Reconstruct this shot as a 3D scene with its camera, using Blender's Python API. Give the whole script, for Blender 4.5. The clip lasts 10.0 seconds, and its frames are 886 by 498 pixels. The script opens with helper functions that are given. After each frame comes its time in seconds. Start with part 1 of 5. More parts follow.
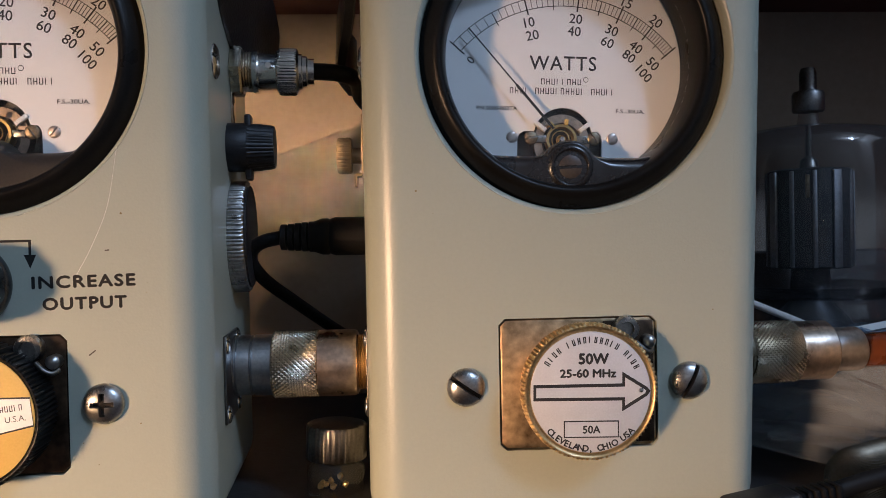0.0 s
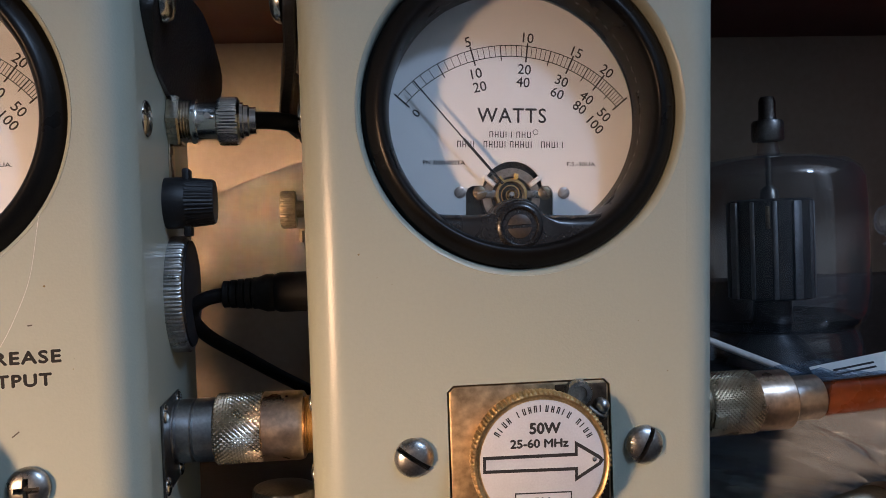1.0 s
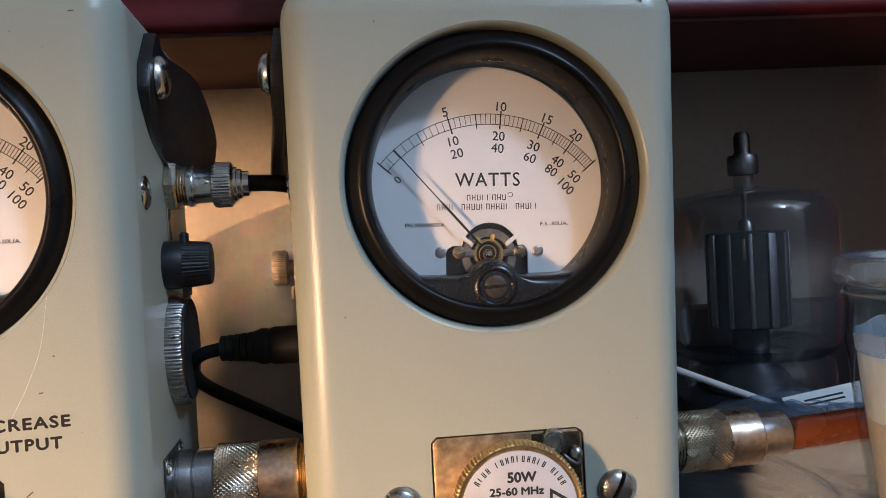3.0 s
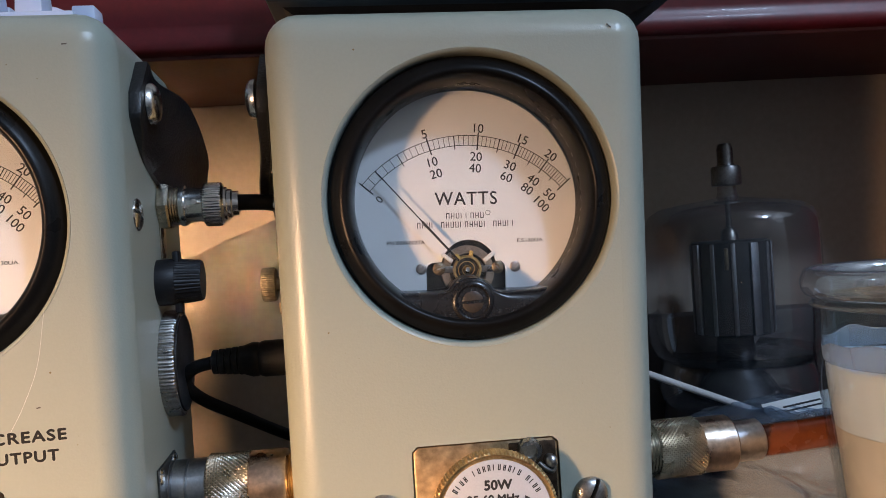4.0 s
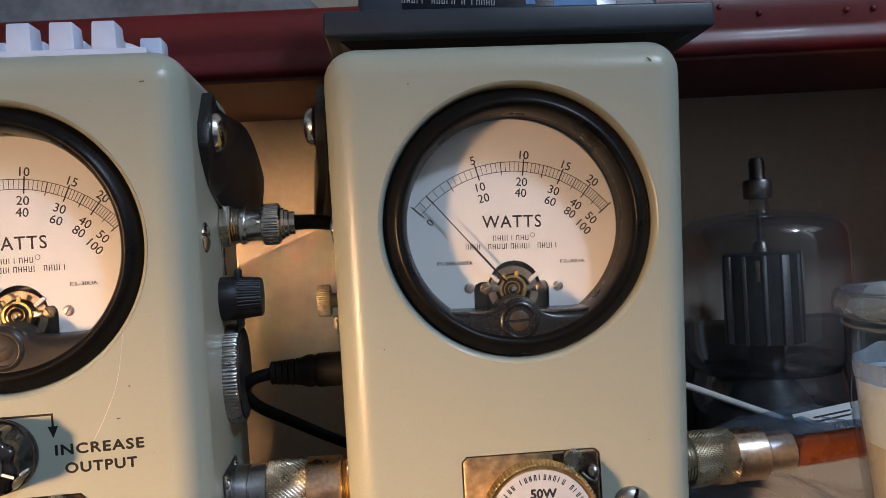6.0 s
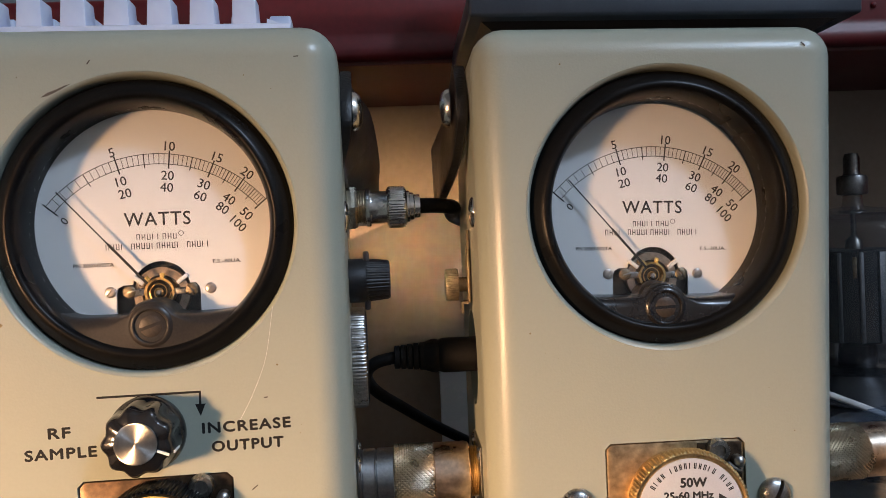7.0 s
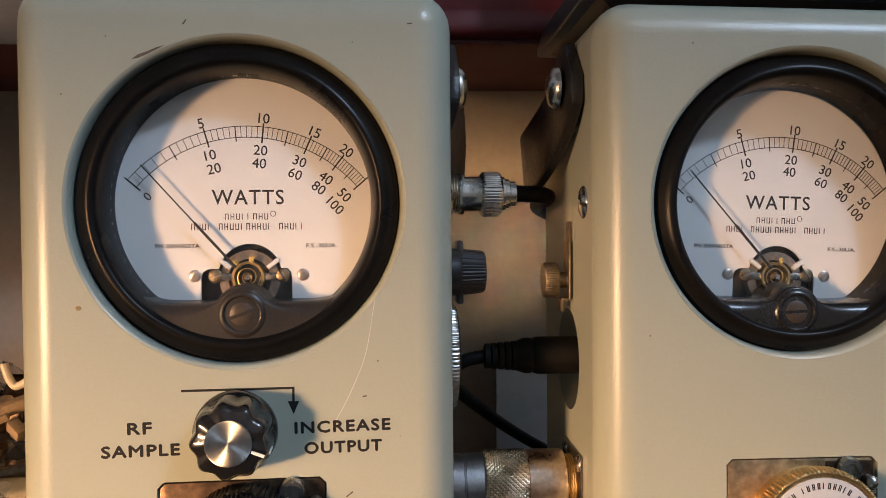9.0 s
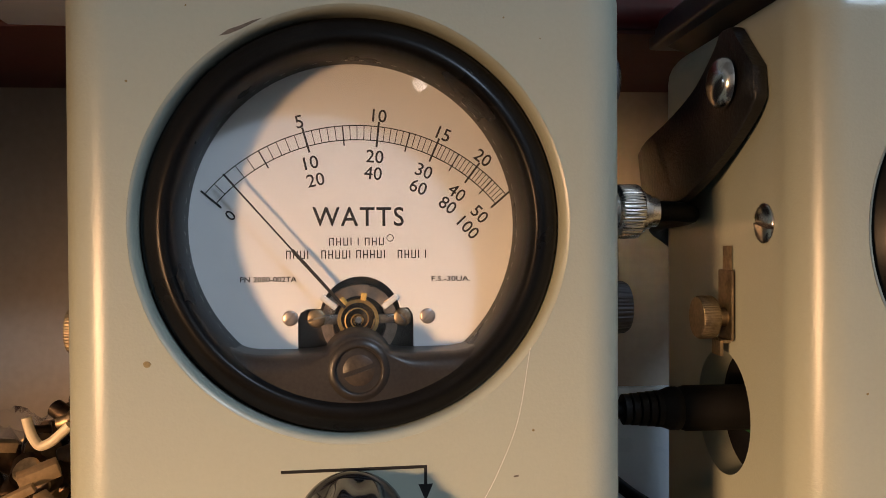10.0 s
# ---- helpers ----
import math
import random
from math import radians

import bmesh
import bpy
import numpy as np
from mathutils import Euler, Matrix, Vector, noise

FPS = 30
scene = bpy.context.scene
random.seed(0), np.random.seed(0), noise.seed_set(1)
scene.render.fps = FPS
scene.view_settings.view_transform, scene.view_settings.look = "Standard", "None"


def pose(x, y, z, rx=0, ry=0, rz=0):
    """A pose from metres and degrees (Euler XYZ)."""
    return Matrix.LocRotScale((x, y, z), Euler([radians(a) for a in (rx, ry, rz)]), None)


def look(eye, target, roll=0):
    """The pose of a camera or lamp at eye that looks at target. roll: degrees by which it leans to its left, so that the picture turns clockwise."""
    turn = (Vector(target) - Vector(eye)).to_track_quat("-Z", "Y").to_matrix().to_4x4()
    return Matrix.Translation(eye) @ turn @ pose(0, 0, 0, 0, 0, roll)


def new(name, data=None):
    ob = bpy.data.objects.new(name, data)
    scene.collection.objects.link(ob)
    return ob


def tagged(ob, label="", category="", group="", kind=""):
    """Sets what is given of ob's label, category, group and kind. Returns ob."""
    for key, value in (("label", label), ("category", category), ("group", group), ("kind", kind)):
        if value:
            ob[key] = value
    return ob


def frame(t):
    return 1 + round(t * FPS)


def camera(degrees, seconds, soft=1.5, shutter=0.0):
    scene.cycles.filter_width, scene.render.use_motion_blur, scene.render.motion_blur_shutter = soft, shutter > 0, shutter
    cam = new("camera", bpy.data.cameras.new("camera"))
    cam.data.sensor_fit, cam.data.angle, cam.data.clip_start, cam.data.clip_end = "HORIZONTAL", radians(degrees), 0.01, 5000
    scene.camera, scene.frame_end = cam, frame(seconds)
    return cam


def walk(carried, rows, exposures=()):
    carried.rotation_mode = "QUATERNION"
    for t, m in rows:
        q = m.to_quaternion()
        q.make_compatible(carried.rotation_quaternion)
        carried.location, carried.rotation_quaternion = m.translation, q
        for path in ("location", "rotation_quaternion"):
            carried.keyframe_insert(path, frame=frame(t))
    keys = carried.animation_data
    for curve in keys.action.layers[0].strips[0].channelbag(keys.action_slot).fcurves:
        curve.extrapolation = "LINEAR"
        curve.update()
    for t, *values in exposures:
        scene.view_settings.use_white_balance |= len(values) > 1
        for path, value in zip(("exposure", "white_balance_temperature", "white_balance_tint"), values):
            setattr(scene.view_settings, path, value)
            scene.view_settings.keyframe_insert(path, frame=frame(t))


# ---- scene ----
cam = camera(58.09, 10.0, soft=0.7)
PATH = [
    (0, (-0.0455, -0.2021, 0.0771), (0.0116, 0.7961, 0.0600), -1.18),
    (0.3, (-0.0460, -0.2008, 0.0727), (0.0173, 0.7971, 0.0624), -1.39),
    (0.5, (-0.0488, -0.1999, 0.0720), (0.0274, 0.7971, 0.0585), -1.43),
    (0.7, (-0.0462, -0.1960, 0.0749), (0.0288, 0.8010, 0.0561), -1.65),
    (1, (-0.0374, -0.1945, 0.0928), (0.0519, 0.8013, 0.0739), -1.95),
    (1.2, (-0.0312, -0.1963, 0.1000), (0.0530, 0.8000, 0.0881), -2.61),
    (1.5, (-0.0273, -0.2008, 0.1128), (0.0628, 0.7949, 0.0896), -2.33),
    (1.8, (-0.0270, -0.2057, 0.1117), (0.0594, 0.7904, 0.0941), -2.55),
    (2, (-0.0296, -0.2085, 0.1111), (0.0592, 0.7874, 0.0926), -2.71),
    (3.5, (-0.0327, -0.2092, 0.1074), (0.0516, 0.7871, 0.0946), -3.34),
    (4, (-0.0255, -0.2187, 0.1116), (0.0544, 0.7780, 0.1010), -3.61),
    (4.5, (-0.0275, -0.2211, 0.1144), (0.0491, 0.7759, 0.1062), -3.96),
    (5, (-0.0265, -0.2297, 0.1178), (0.0425, 0.7679, 0.1096), -4.17),
    (5.2, (-0.0261, -0.2321, 0.1205), (0.0416, 0.7656, 0.1132), -4.17),
    (6.3, (-0.0439, -0.2316, 0.1201), (0.0031, 0.7672, 0.1019), -3.31),
    (6.5, (-0.0541, -0.2304, 0.1172), (-0.0048, 0.7683, 0.1059), -3.16),
    (7, (-0.0750, -0.2267, 0.1172), (-0.0288, 0.7722, 0.1018), -2.40),
    (7.5, (-0.0752, -0.2236, 0.1174), (-0.0474, 0.7759, 0.1002), -1.73),
    (8, (-0.0734, -0.2214, 0.1171), (-0.0385, 0.7778, 0.0986), -1.18),
    (8.2, (-0.0803, -0.2225, 0.1112), (-0.0456, 0.7768, 0.0990), -1.21),
    (8.5, (-0.0853, -0.2136, 0.1087), (-0.0508, 0.7857, 0.0954), -0.88),
    (8.7, (-0.0928, -0.2080, 0.1116), (-0.0531, 0.7911, 0.0983), -0.94),
    (9, (-0.1045, -0.2062, 0.1162), (-0.0577, 0.7925, 0.0949), -0.51),
    (9.2, (-0.1121, -0.1994, 0.1157), (-0.0636, 0.7994, 0.1066), -0.63),
    (9.5, (-0.1355, -0.1775, 0.1186), (-0.0682, 0.8200, 0.0997), -0.36),
    (9.7, (-0.1378, -0.1655, 0.1235), (-0.0664, 0.8318, 0.1042), -0.45),
    (10, (-0.1398, -0.1585, 0.1211), (-0.0697, 0.8389, 0.1087), -0.32),
]
walk(cam, [(t, look(eye, target, roll)) for t, eye, target, roll in PATH],
     [(0, -0.42, 5550, 15), (0.5, -0.40, 5550, 15), (1.2, -0.28, 5550, 15), (1.5, -0.06, 5600, 15), (2, 0.00, 5650, 15), (4.5, 0.04, 5900, 15), (6.5, -0.01, 6250, 15), (9, -0.10, 6200, 15), (9.6, -0.28, 6250, 13), (10, -0.30, 6350, 13)])

# ---- world and lamps ----
world = bpy.data.worlds.new("room")
scene.world = world
world.use_nodes = True
world.node_tree.nodes["Background"].inputs["Color"].default_value = (0.80, 0.90, 1.0, 1)
world.node_tree.nodes["Background"].inputs["Strength"].default_value = 0.045


def lamp(name, eye, target, size, watts, colour, spread=180):
    data = bpy.data.lights.new(name, "AREA")
    data.shape, data.size, data.energy, data.color, data.spread = "DISK", size, watts, colour, radians(spread)
    ob = new(name, data)
    ob.matrix_world = look(eye, target)
    return ob


def bulb(name, at, radius, watts, colour):
    data = bpy.data.lights.new(name, "POINT")
    data.energy, data.shadow_soft_size, data.color = watts, radius, colour
    ob = new(name, data)
    ob.matrix_world = pose(*at)
    return ob


lamp("desk_lamp_light", (-0.80, -0.77, 0.02), (-0.150, 0.0, -0.102), 0.13, 1.50, (1.0, 0.57, 0.27), 33.6)
# Added narrow spot, not a known lamp, to brighten the wall between the meters
lamp("added_gap_spot", (-1.25, -0.36, 0.16), (-0.10, 0.194, 0.12), 0.06, 0.060, (1.0, 0.60, 0.30), 5)
bulb("ceiling_light", (1.02, -1.30, 1.52), 0.10, 72.0, (0.58, 0.775, 1.0))
bulb("small_room_bulb", (-0.02, -0.71, 0.293), 0.008, 0.03, (1.0, 0.85, 0.70))
scene.view_settings.exposure = 0.0

# ---- materials ----


def nodes_of(name):
    m = bpy.data.materials.new(name)
    m.use_nodes = True
    return m, m.node_tree.nodes, m.node_tree.links, m.node_tree.nodes["Principled BSDF"]


def ramp(nt, links, factor, stops):
    r = nt.new("ShaderNodeValToRGB")
    while len(r.color_ramp.elements) < len(stops):
        r.color_ramp.elements.new(0.5)
    for e, (p, c) in zip(r.color_ramp.elements, stops):
        e.position, e.color = p, (*c, 1)
    links.new(factor, r.inputs["Fac"])
    return r.outputs["Color"]


def mat(name, dark, light, rough=0.5, metal=0.0, grain=400.0, stain=25.0, bump=0.1, fine=900.0, rough_var=0.12, coat=0.0, spec=0.5, stretch=None):
    """A surface with stains at one scale, grain at another and a fine relief."""
    m, nt, links, bsdf = nodes_of(name)
    coord = nt.new("ShaderNodeTexCoord")
    place = coord.outputs["Object"]
    if stretch:
        mapping = nt.new("ShaderNodeMapping")
        mapping.inputs["Scale"].default_value = stretch
        links.new(place, mapping.inputs["Vector"])
        place = mapping.outputs["Vector"]

    def noise_tex(scale, detail):
        n = nt.new("ShaderNodeTexNoise")
        n.inputs["Scale"].default_value, n.inputs["Detail"].default_value = scale, detail
        links.new(place, n.inputs["Vector"])
        return n.outputs["Fac"]

    big, small, relief = noise_tex(stain, 4), noise_tex(grain, 3), noise_tex(fine, 2)
    mix = nt.new("ShaderNodeMath")
    mix.operation = "MULTIPLY_ADD"
    links.new(small, mix.inputs[0])
    mix.inputs[1].default_value = 0.45
    half = nt.new("ShaderNodeMath")
    half.operation = "MULTIPLY"
    links.new(big, half.inputs[0])
    half.inputs[1].default_value = 0.55
    links.new(half.outputs[0], mix.inputs[2])
    links.new(ramp(nt, links, mix.outputs[0], [(0.32, dark), (0.68, light)]), bsdf.inputs["Base Color"])
    span = nt.new("ShaderNodeMapRange")
    span.inputs["To Min"].default_value, span.inputs["To Max"].default_value = max(0.02, rough - rough_var), min(1, rough + rough_var)
    links.new(big, span.inputs["Value"])
    links.new(span.outputs["Result"], bsdf.inputs["Roughness"])
    bsdf.inputs["Metallic"].default_value = metal
    bsdf.inputs["Coat Weight"].default_value = coat
    bsdf.inputs["Specular IOR Level"].default_value = spec
    if bump:
        b = nt.new("ShaderNodeBump")
        b.inputs["Strength"].default_value, b.inputs["Distance"].default_value = bump, 0.0004
        links.new(relief, b.inputs["Height"])
        links.new(b.outputs["Normal"], bsdf.inputs["Normal"])
    return m


def thin_glass(name, colour=(1, 1, 1), ior=1.45, rough=0.02, power_of=5.0, haze=0.0):
    """A thin glass wall: clear, with the gloss of glass on its face."""
    m, nt, links, bsdf = nodes_of(name)
    nt.remove(bsdf)
    clear, gloss, facing, mixer = nt.new("ShaderNodeBsdfTransparent"), nt.new("ShaderNodeBsdfGlossy"), nt.new("ShaderNodeLayerWeight"), nt.new("ShaderNodeMixShader")
    clear.inputs["Color"].default_value = (*colour, 1)
    gloss.inputs["Roughness"].default_value = rough
    facing.inputs["Blend"].default_value = 0.5
    power, weigh = nt.new("ShaderNodeMath"), nt.new("ShaderNodeMath")
    power.operation, weigh.operation = "POWER", "MULTIPLY_ADD"
    power.inputs[1].default_value = power_of
    weigh.inputs[1].default_value, weigh.inputs[2].default_value = 0.75, ((ior - 1) / (ior + 1)) ** 2
    links.new(facing.outputs["Facing"], power.inputs[0])
    links.new(power.outputs[0], weigh.inputs[0])
    links.new(weigh.outputs[0], mixer.inputs["Fac"])
    links.new(clear.outputs["BSDF"], mixer.inputs[1])
    links.new(gloss.outputs["BSDF"], mixer.inputs[2])
    out = mixer.outputs["Shader"]
    if haze:
        dust, over = nt.new("ShaderNodeBsdfDiffuse"), nt.new("ShaderNodeMixShader")
        dust.inputs["Color"].default_value = (0.60, 0.66, 0.74, 1)
        over.inputs["Fac"].default_value = haze
        links.new(out, over.inputs[1])
        links.new(dust.outputs["BSDF"], over.inputs[2])
        out = over.outputs["Shader"]
    links.new(out, nt["Material Output"].inputs["Surface"])
    return m


def shade(c, k):
    return tuple(min(1.0, v * k) for v in c)


ENAMEL = (0.340, 0.368, 0.306)
M_ENAMEL = mat("grey_enamel", shade(ENAMEL, 0.97), shade(ENAMEL, 1.03), rough=0.29, spec=0.40, grain=900, stain=13, bump=0.13, fine=1600, rough_var=0.0)
M_BAKELITE = mat("black_bakelite", (0.004, 0.004, 0.0045), (0.009, 0.009, 0.0085), rough=0.30, spec=0.13, grain=1500, stain=60, bump=0.05, fine=2500)
M_COVER = mat("worn_bakelite_cover", (0.016, 0.015, 0.014), (0.034, 0.030, 0.027), rough=0.34, spec=0.35, grain=1500, stain=60, bump=0.05, fine=2500)
M_GLOSSY_COVER = mat("glossy_bakelite_cover", (0.008, 0.008, 0.009), (0.015, 0.015, 0.016), rough=0.24, spec=0.45, grain=1500, stain=60, bump=0.05, fine=2500)
M_ZERO_SCREW = mat("scuffed_screw", (0.020, 0.017, 0.014), (0.060, 0.046, 0.034), rough=0.42, spec=0.4, grain=1500, stain=160, bump=0.06, fine=2500)
M_KNOB = mat("black_knob_plastic", (0.006, 0.006, 0.007), (0.014, 0.014, 0.015), rough=0.16, grain=1500, stain=90, bump=0.04, fine=1800, coat=0.3)
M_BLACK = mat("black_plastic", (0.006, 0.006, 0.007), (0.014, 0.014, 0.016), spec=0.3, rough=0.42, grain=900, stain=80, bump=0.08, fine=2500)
M_RUBBER = mat("black_rubber", (0.004, 0.004, 0.004), (0.009, 0.009, 0.009), spec=0.15, rough=0.55, grain=1200, stain=60, bump=0.10, fine=2500)
M_CARD = mat("white_dial_card", (0.79, 0.79, 0.77), (0.84, 0.84, 0.82), rough=0.6, grain=1800, stain=40, bump=0.03, fine=3000)
M_INK = mat("black_ink", (0.010, 0.010, 0.010), (0.022, 0.022, 0.022), rough=0.6, grain=2500, stain=300, bump=0)
M_PANEL_INK = mat("black_panel_paint", (0.008, 0.008, 0.008), (0.018, 0.017, 0.016), spec=0.2, rough=0.6, grain=2500, stain=300, bump=0)
M_STEEL = mat("worn_steel", (0.24, 0.235, 0.225), (0.50, 0.49, 0.47), rough=0.30, metal=1, grain=1500, stain=220, bump=0.08, fine=2500)
M_TUBE_METAL = mat("dull_tube_metal", (0.12, 0.11, 0.105), (0.24, 0.23, 0.22), rough=0.4, metal=1, grain=900, stain=120)
M_DARK_STEEL = mat("dark_steel", (0.10, 0.095, 0.09), (0.22, 0.21, 0.19), rough=0.38, metal=1, grain=1500, stain=220, bump=0.06, fine=2500)
M_CHROME = mat("nickel_plate", (0.62, 0.61, 0.58), (0.80, 0.79, 0.76), rough=0.22, metal=1, grain=1200, stain=180, bump=0.03, fine=2000, rough_var=0.06)
M_NICKEL = mat("tarnished_nickel", (0.32, 0.28, 0.21), (0.62, 0.55, 0.44), rough=0.28, metal=1, grain=900, stain=140, bump=0.06, fine=2200)
M_GREY_METAL = mat("matt_grey_metal", (0.30, 0.31, 0.33), (0.50, 0.51, 0.52), rough=0.34, metal=1, grain=1200, stain=120, bump=0.06, fine=2500)
M_WARM_NICKEL = mat("rubbed_warm_nickel", (0.44, 0.38, 0.34), (0.74, 0.67, 0.61), rough=0.36, metal=1, grain=700, stain=150, bump=0.05, fine=1600)
M_TARNISH = mat("tarnished_brass", (0.14, 0.11, 0.075), (0.36, 0.29, 0.19), rough=0.45, metal=1, grain=900, stain=200, bump=0.06, fine=2200)
M_GILT = mat("worn_gilt_rim", (0.42, 0.29, 0.13), (0.72, 0.53, 0.27), rough=0.42, metal=1, grain=1500, stain=200, bump=0.08, fine=2200)
M_COPPERY = mat("coppery_worn_plating", (0.42, 0.32, 0.24), (0.84, 0.68, 0.54), rough=0.30, metal=1, grain=700, stain=150, bump=0.05, fine=1600)
M_BRASS = mat("gold_brass", (0.62, 0.42, 0.16), (0.86, 0.63, 0.30), rough=0.34, metal=1, grain=1200, stain=200, bump=0.05, fine=2200)
M_DARK_PLATE = mat("blackened_brass_plate", (0.025, 0.020, 0.016), (0.15, 0.10, 0.065), rough=0.40, metal=1, grain=500, stain=95, bump=0.10, fine=1800)
M_PLATE = mat("worn_brass_plate", (0.16, 0.11, 0.06), (0.66, 0.49, 0.29), rough=0.42, metal=1, grain=500, stain=95, bump=0.10, fine=1800)
M_LABEL = mat("brushed_label", (0.44, 0.46, 0.49), (0.53, 0.55, 0.58), rough=0.36, metal=0.0, grain=2200, stain=90, bump=0.05, fine=2600)
M_YELLOW = mat("yellow_label", (0.62, 0.40, 0.09), (0.72, 0.48, 0.13), rough=0.45, grain=1800, stain=90, bump=0.03)
M_BLUE = mat("navy_label", (0.02, 0.035, 0.10), (0.03, 0.05, 0.15), rough=0.4, grain=1800, stain=90, bump=0.02)
M_WHITE = mat("white_plastic", (0.70, 0.70, 0.68), (0.80, 0.80, 0.78), rough=0.45, grain=900, stain=60, bump=0.03)
M_ALU = mat("spun_aluminium", (0.58, 0.57, 0.54), (0.78, 0.77, 0.74), rough=0.33, metal=1, grain=1500, stain=300, bump=0)
spun = M_ALU.node_tree.nodes.new("ShaderNodeTangent")
spun.direction_type, spun.axis = "RADIAL", "Y"
M_ALU.node_tree.links.new(spun.outputs["Tangent"], M_ALU.node_tree.nodes["Principled BSDF"].inputs["Tangent"])
M_ALU.node_tree.nodes["Principled BSDF"].inputs["Anisotropic"].default_value = 0.9
M_LEATHER = mat("black_leather", (0.006, 0.006, 0.007), (0.016, 0.015, 0.015), rough=0.40, grain=700, stain=120, bump=0.45, fine=1100)
M_ROOM = mat("cream_room_paint", (0.46, 0.40, 0.345), (0.53, 0.465, 0.40), rough=0.8, grain=200, stain=4)
M_WALL = mat("beige_painted_wall", (0.34, 0.28, 0.215), (0.41, 0.335, 0.26), rough=0.75, grain=300, stain=9, bump=0.12, fine=700)
M_RED = mat("red_gloss_paint", (0.085, 0.004, 0.005), (0.14, 0.006, 0.008), rough=0.46, grain=300, stain=18, bump=0.5, fine=90, coat=0.05)
M_PRIMER = mat("rust_brown_primer", (0.070, 0.013, 0.011), (0.105, 0.020, 0.016), rough=0.6, grain=300, stain=20, bump=0.1, fine=500)
M_BENCH = mat("dark_bench_top", (0.012, 0.012, 0.013), (0.035, 0.033, 0.032), rough=0.6, grain=300, stain=30, bump=0.2, fine=600)
M_TRAY = mat("pale_blue_plastic", (0.58, 0.64, 0.80), (0.66, 0.71, 0.84), rough=0.35, grain=300, stain=60, bump=0.02)
M_TRAY.node_tree.nodes["Principled BSDF"].inputs["Subsurface Weight"].default_value = 0.25
M_TRAY.node_tree.nodes["Principled BSDF"].inputs["Subsurface Radius"].default_value = (0.006, 0.006, 0.008)
M_LID = mat("slate_plastic", (0.014, 0.022, 0.036), (0.022, 0.033, 0.050), rough=0.42, grain=1200, stain=70, bump=0.06, fine=2200)
M_SCREEN = mat("dark_screen", (0.004, 0.006, 0.012), (0.010, 0.014, 0.026), rough=0.12, grain=300, stain=40, bump=0)
M_ORANGE = mat("brown_cable_jacket", (0.14, 0.038, 0.013), (0.21, 0.058, 0.019), rough=0.25, grain=500, stain=80, bump=0.04, fine=1200, coat=0.3)
M_GLASS = thin_glass("clear_glass", (0.98, 0.98, 0.98))
M_TUBE_GLASS = thin_glass("smoky_tube_glass", (0.82, 0.81, 0.80), rough=0.05, power_of=1.7, haze=0.025)
M_FOOT_GLASS = thin_glass("thick_dark_glass", (0.45, 0.44, 0.43), 1.5, 0.12, 1.2)
M_JAR_GLASS = thin_glass("jar_glass", (0.90, 0.94, 0.94), 1.5, power_of=3.0)
M_RIM_GLASS = thin_glass("jar_rim_glass", (0.84, 0.90, 0.92), 1.5, 0.05, 0.9, 0.09)
M_WAX = mat("white_wax", (0.62, 0.68, 0.78), (0.72, 0.78, 0.87), rough=0.5, grain=200, stain=40, bump=0.1, fine=300)
M_WAX.node_tree.nodes["Principled BSDF"].inputs["Subsurface Weight"].default_value = 0.3
M_WAX.node_tree.nodes["Principled BSDF"].inputs["Subsurface Radius"].default_value = (0.01, 0.008, 0.006)
M_TAN_WAX = mat("tan_wax", (0.56, 0.50, 0.44), (0.67, 0.60, 0.54), rough=0.5, grain=200, stain=40, bump=0.1, fine=300)
M_FIN = mat("bluish_steel_strip", (0.20, 0.202, 0.215), (0.33, 0.335, 0.35), rough=0.50, metal=1, grain=600, stain=60, bump=0.1)
M_ANODE = mat("dark_anode", (0.026, 0.026, 0.028), (0.055, 0.054, 0.056), rough=0.5, metal=0.6, grain=600, stain=60, bump=0.1)
M_BAG = thin_glass("clear_plastic_film", (0.72, 0.78, 0.86), 1.5, 0.13, 1.3, 0.11)
M_CLEAR_BAG = thin_glass("thin_clear_film", (0.93, 0.93, 0.94), 1.5, 0.06, 2.2, 0.012)
M_BRAID = mat("dull_brass_braid", (0.075, 0.060, 0.042), (0.17, 0.14, 0.10), rough=0.42, metal=1, grain=1500, stain=120, bump=0.05)
M_ROD = mat("grey_white_rod", (0.42, 0.40, 0.38), (0.54, 0.52, 0.50), rough=0.5, grain=500, stain=60, bump=0.05)
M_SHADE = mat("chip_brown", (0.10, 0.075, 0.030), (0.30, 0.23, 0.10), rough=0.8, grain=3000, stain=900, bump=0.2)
M_DARK_CHIP = mat("bare_dark_chip", (0.05, 0.045, 0.035), (0.13, 0.11, 0.085), rough=0.7, grain=3000, stain=900, bump=0.2)

# ---- mesh helpers ----


def finish(bm, smooth=40):
    me = bpy.data.meshes.new("mesh")
    bmesh.ops.recalc_face_normals(bm, faces=bm.faces)
    bm.to_mesh(me)
    bm.free()
    if smooth:
        me.polygons.foreach_set("use_smooth", [True] * len(me.polygons))
        me.set_sharp_from_angle(angle=radians(smooth))
    return me


def thing(name, m, label, category, group="", kind=""):
    ob = new(name)
    ob.empty_display_size = 0.01
    ob.matrix_world = m
    return tagged(ob, label, category, group, kind)


def part(name, shape, material, parent, label="", m=None, smooth=40):
    """One mesh under a thing or under a part; shape is a bmesh or a finished mesh."""
    me = finish(shape, smooth) if isinstance(shape, bmesh.types.BMesh) else shape
    if not me.materials:
        me.materials.append(material)
    ob = new(name, me)
    ob.parent = parent
    if m is not None:
        ob.matrix_basis = m
    if label:
        ob["label"] = label
    return ob


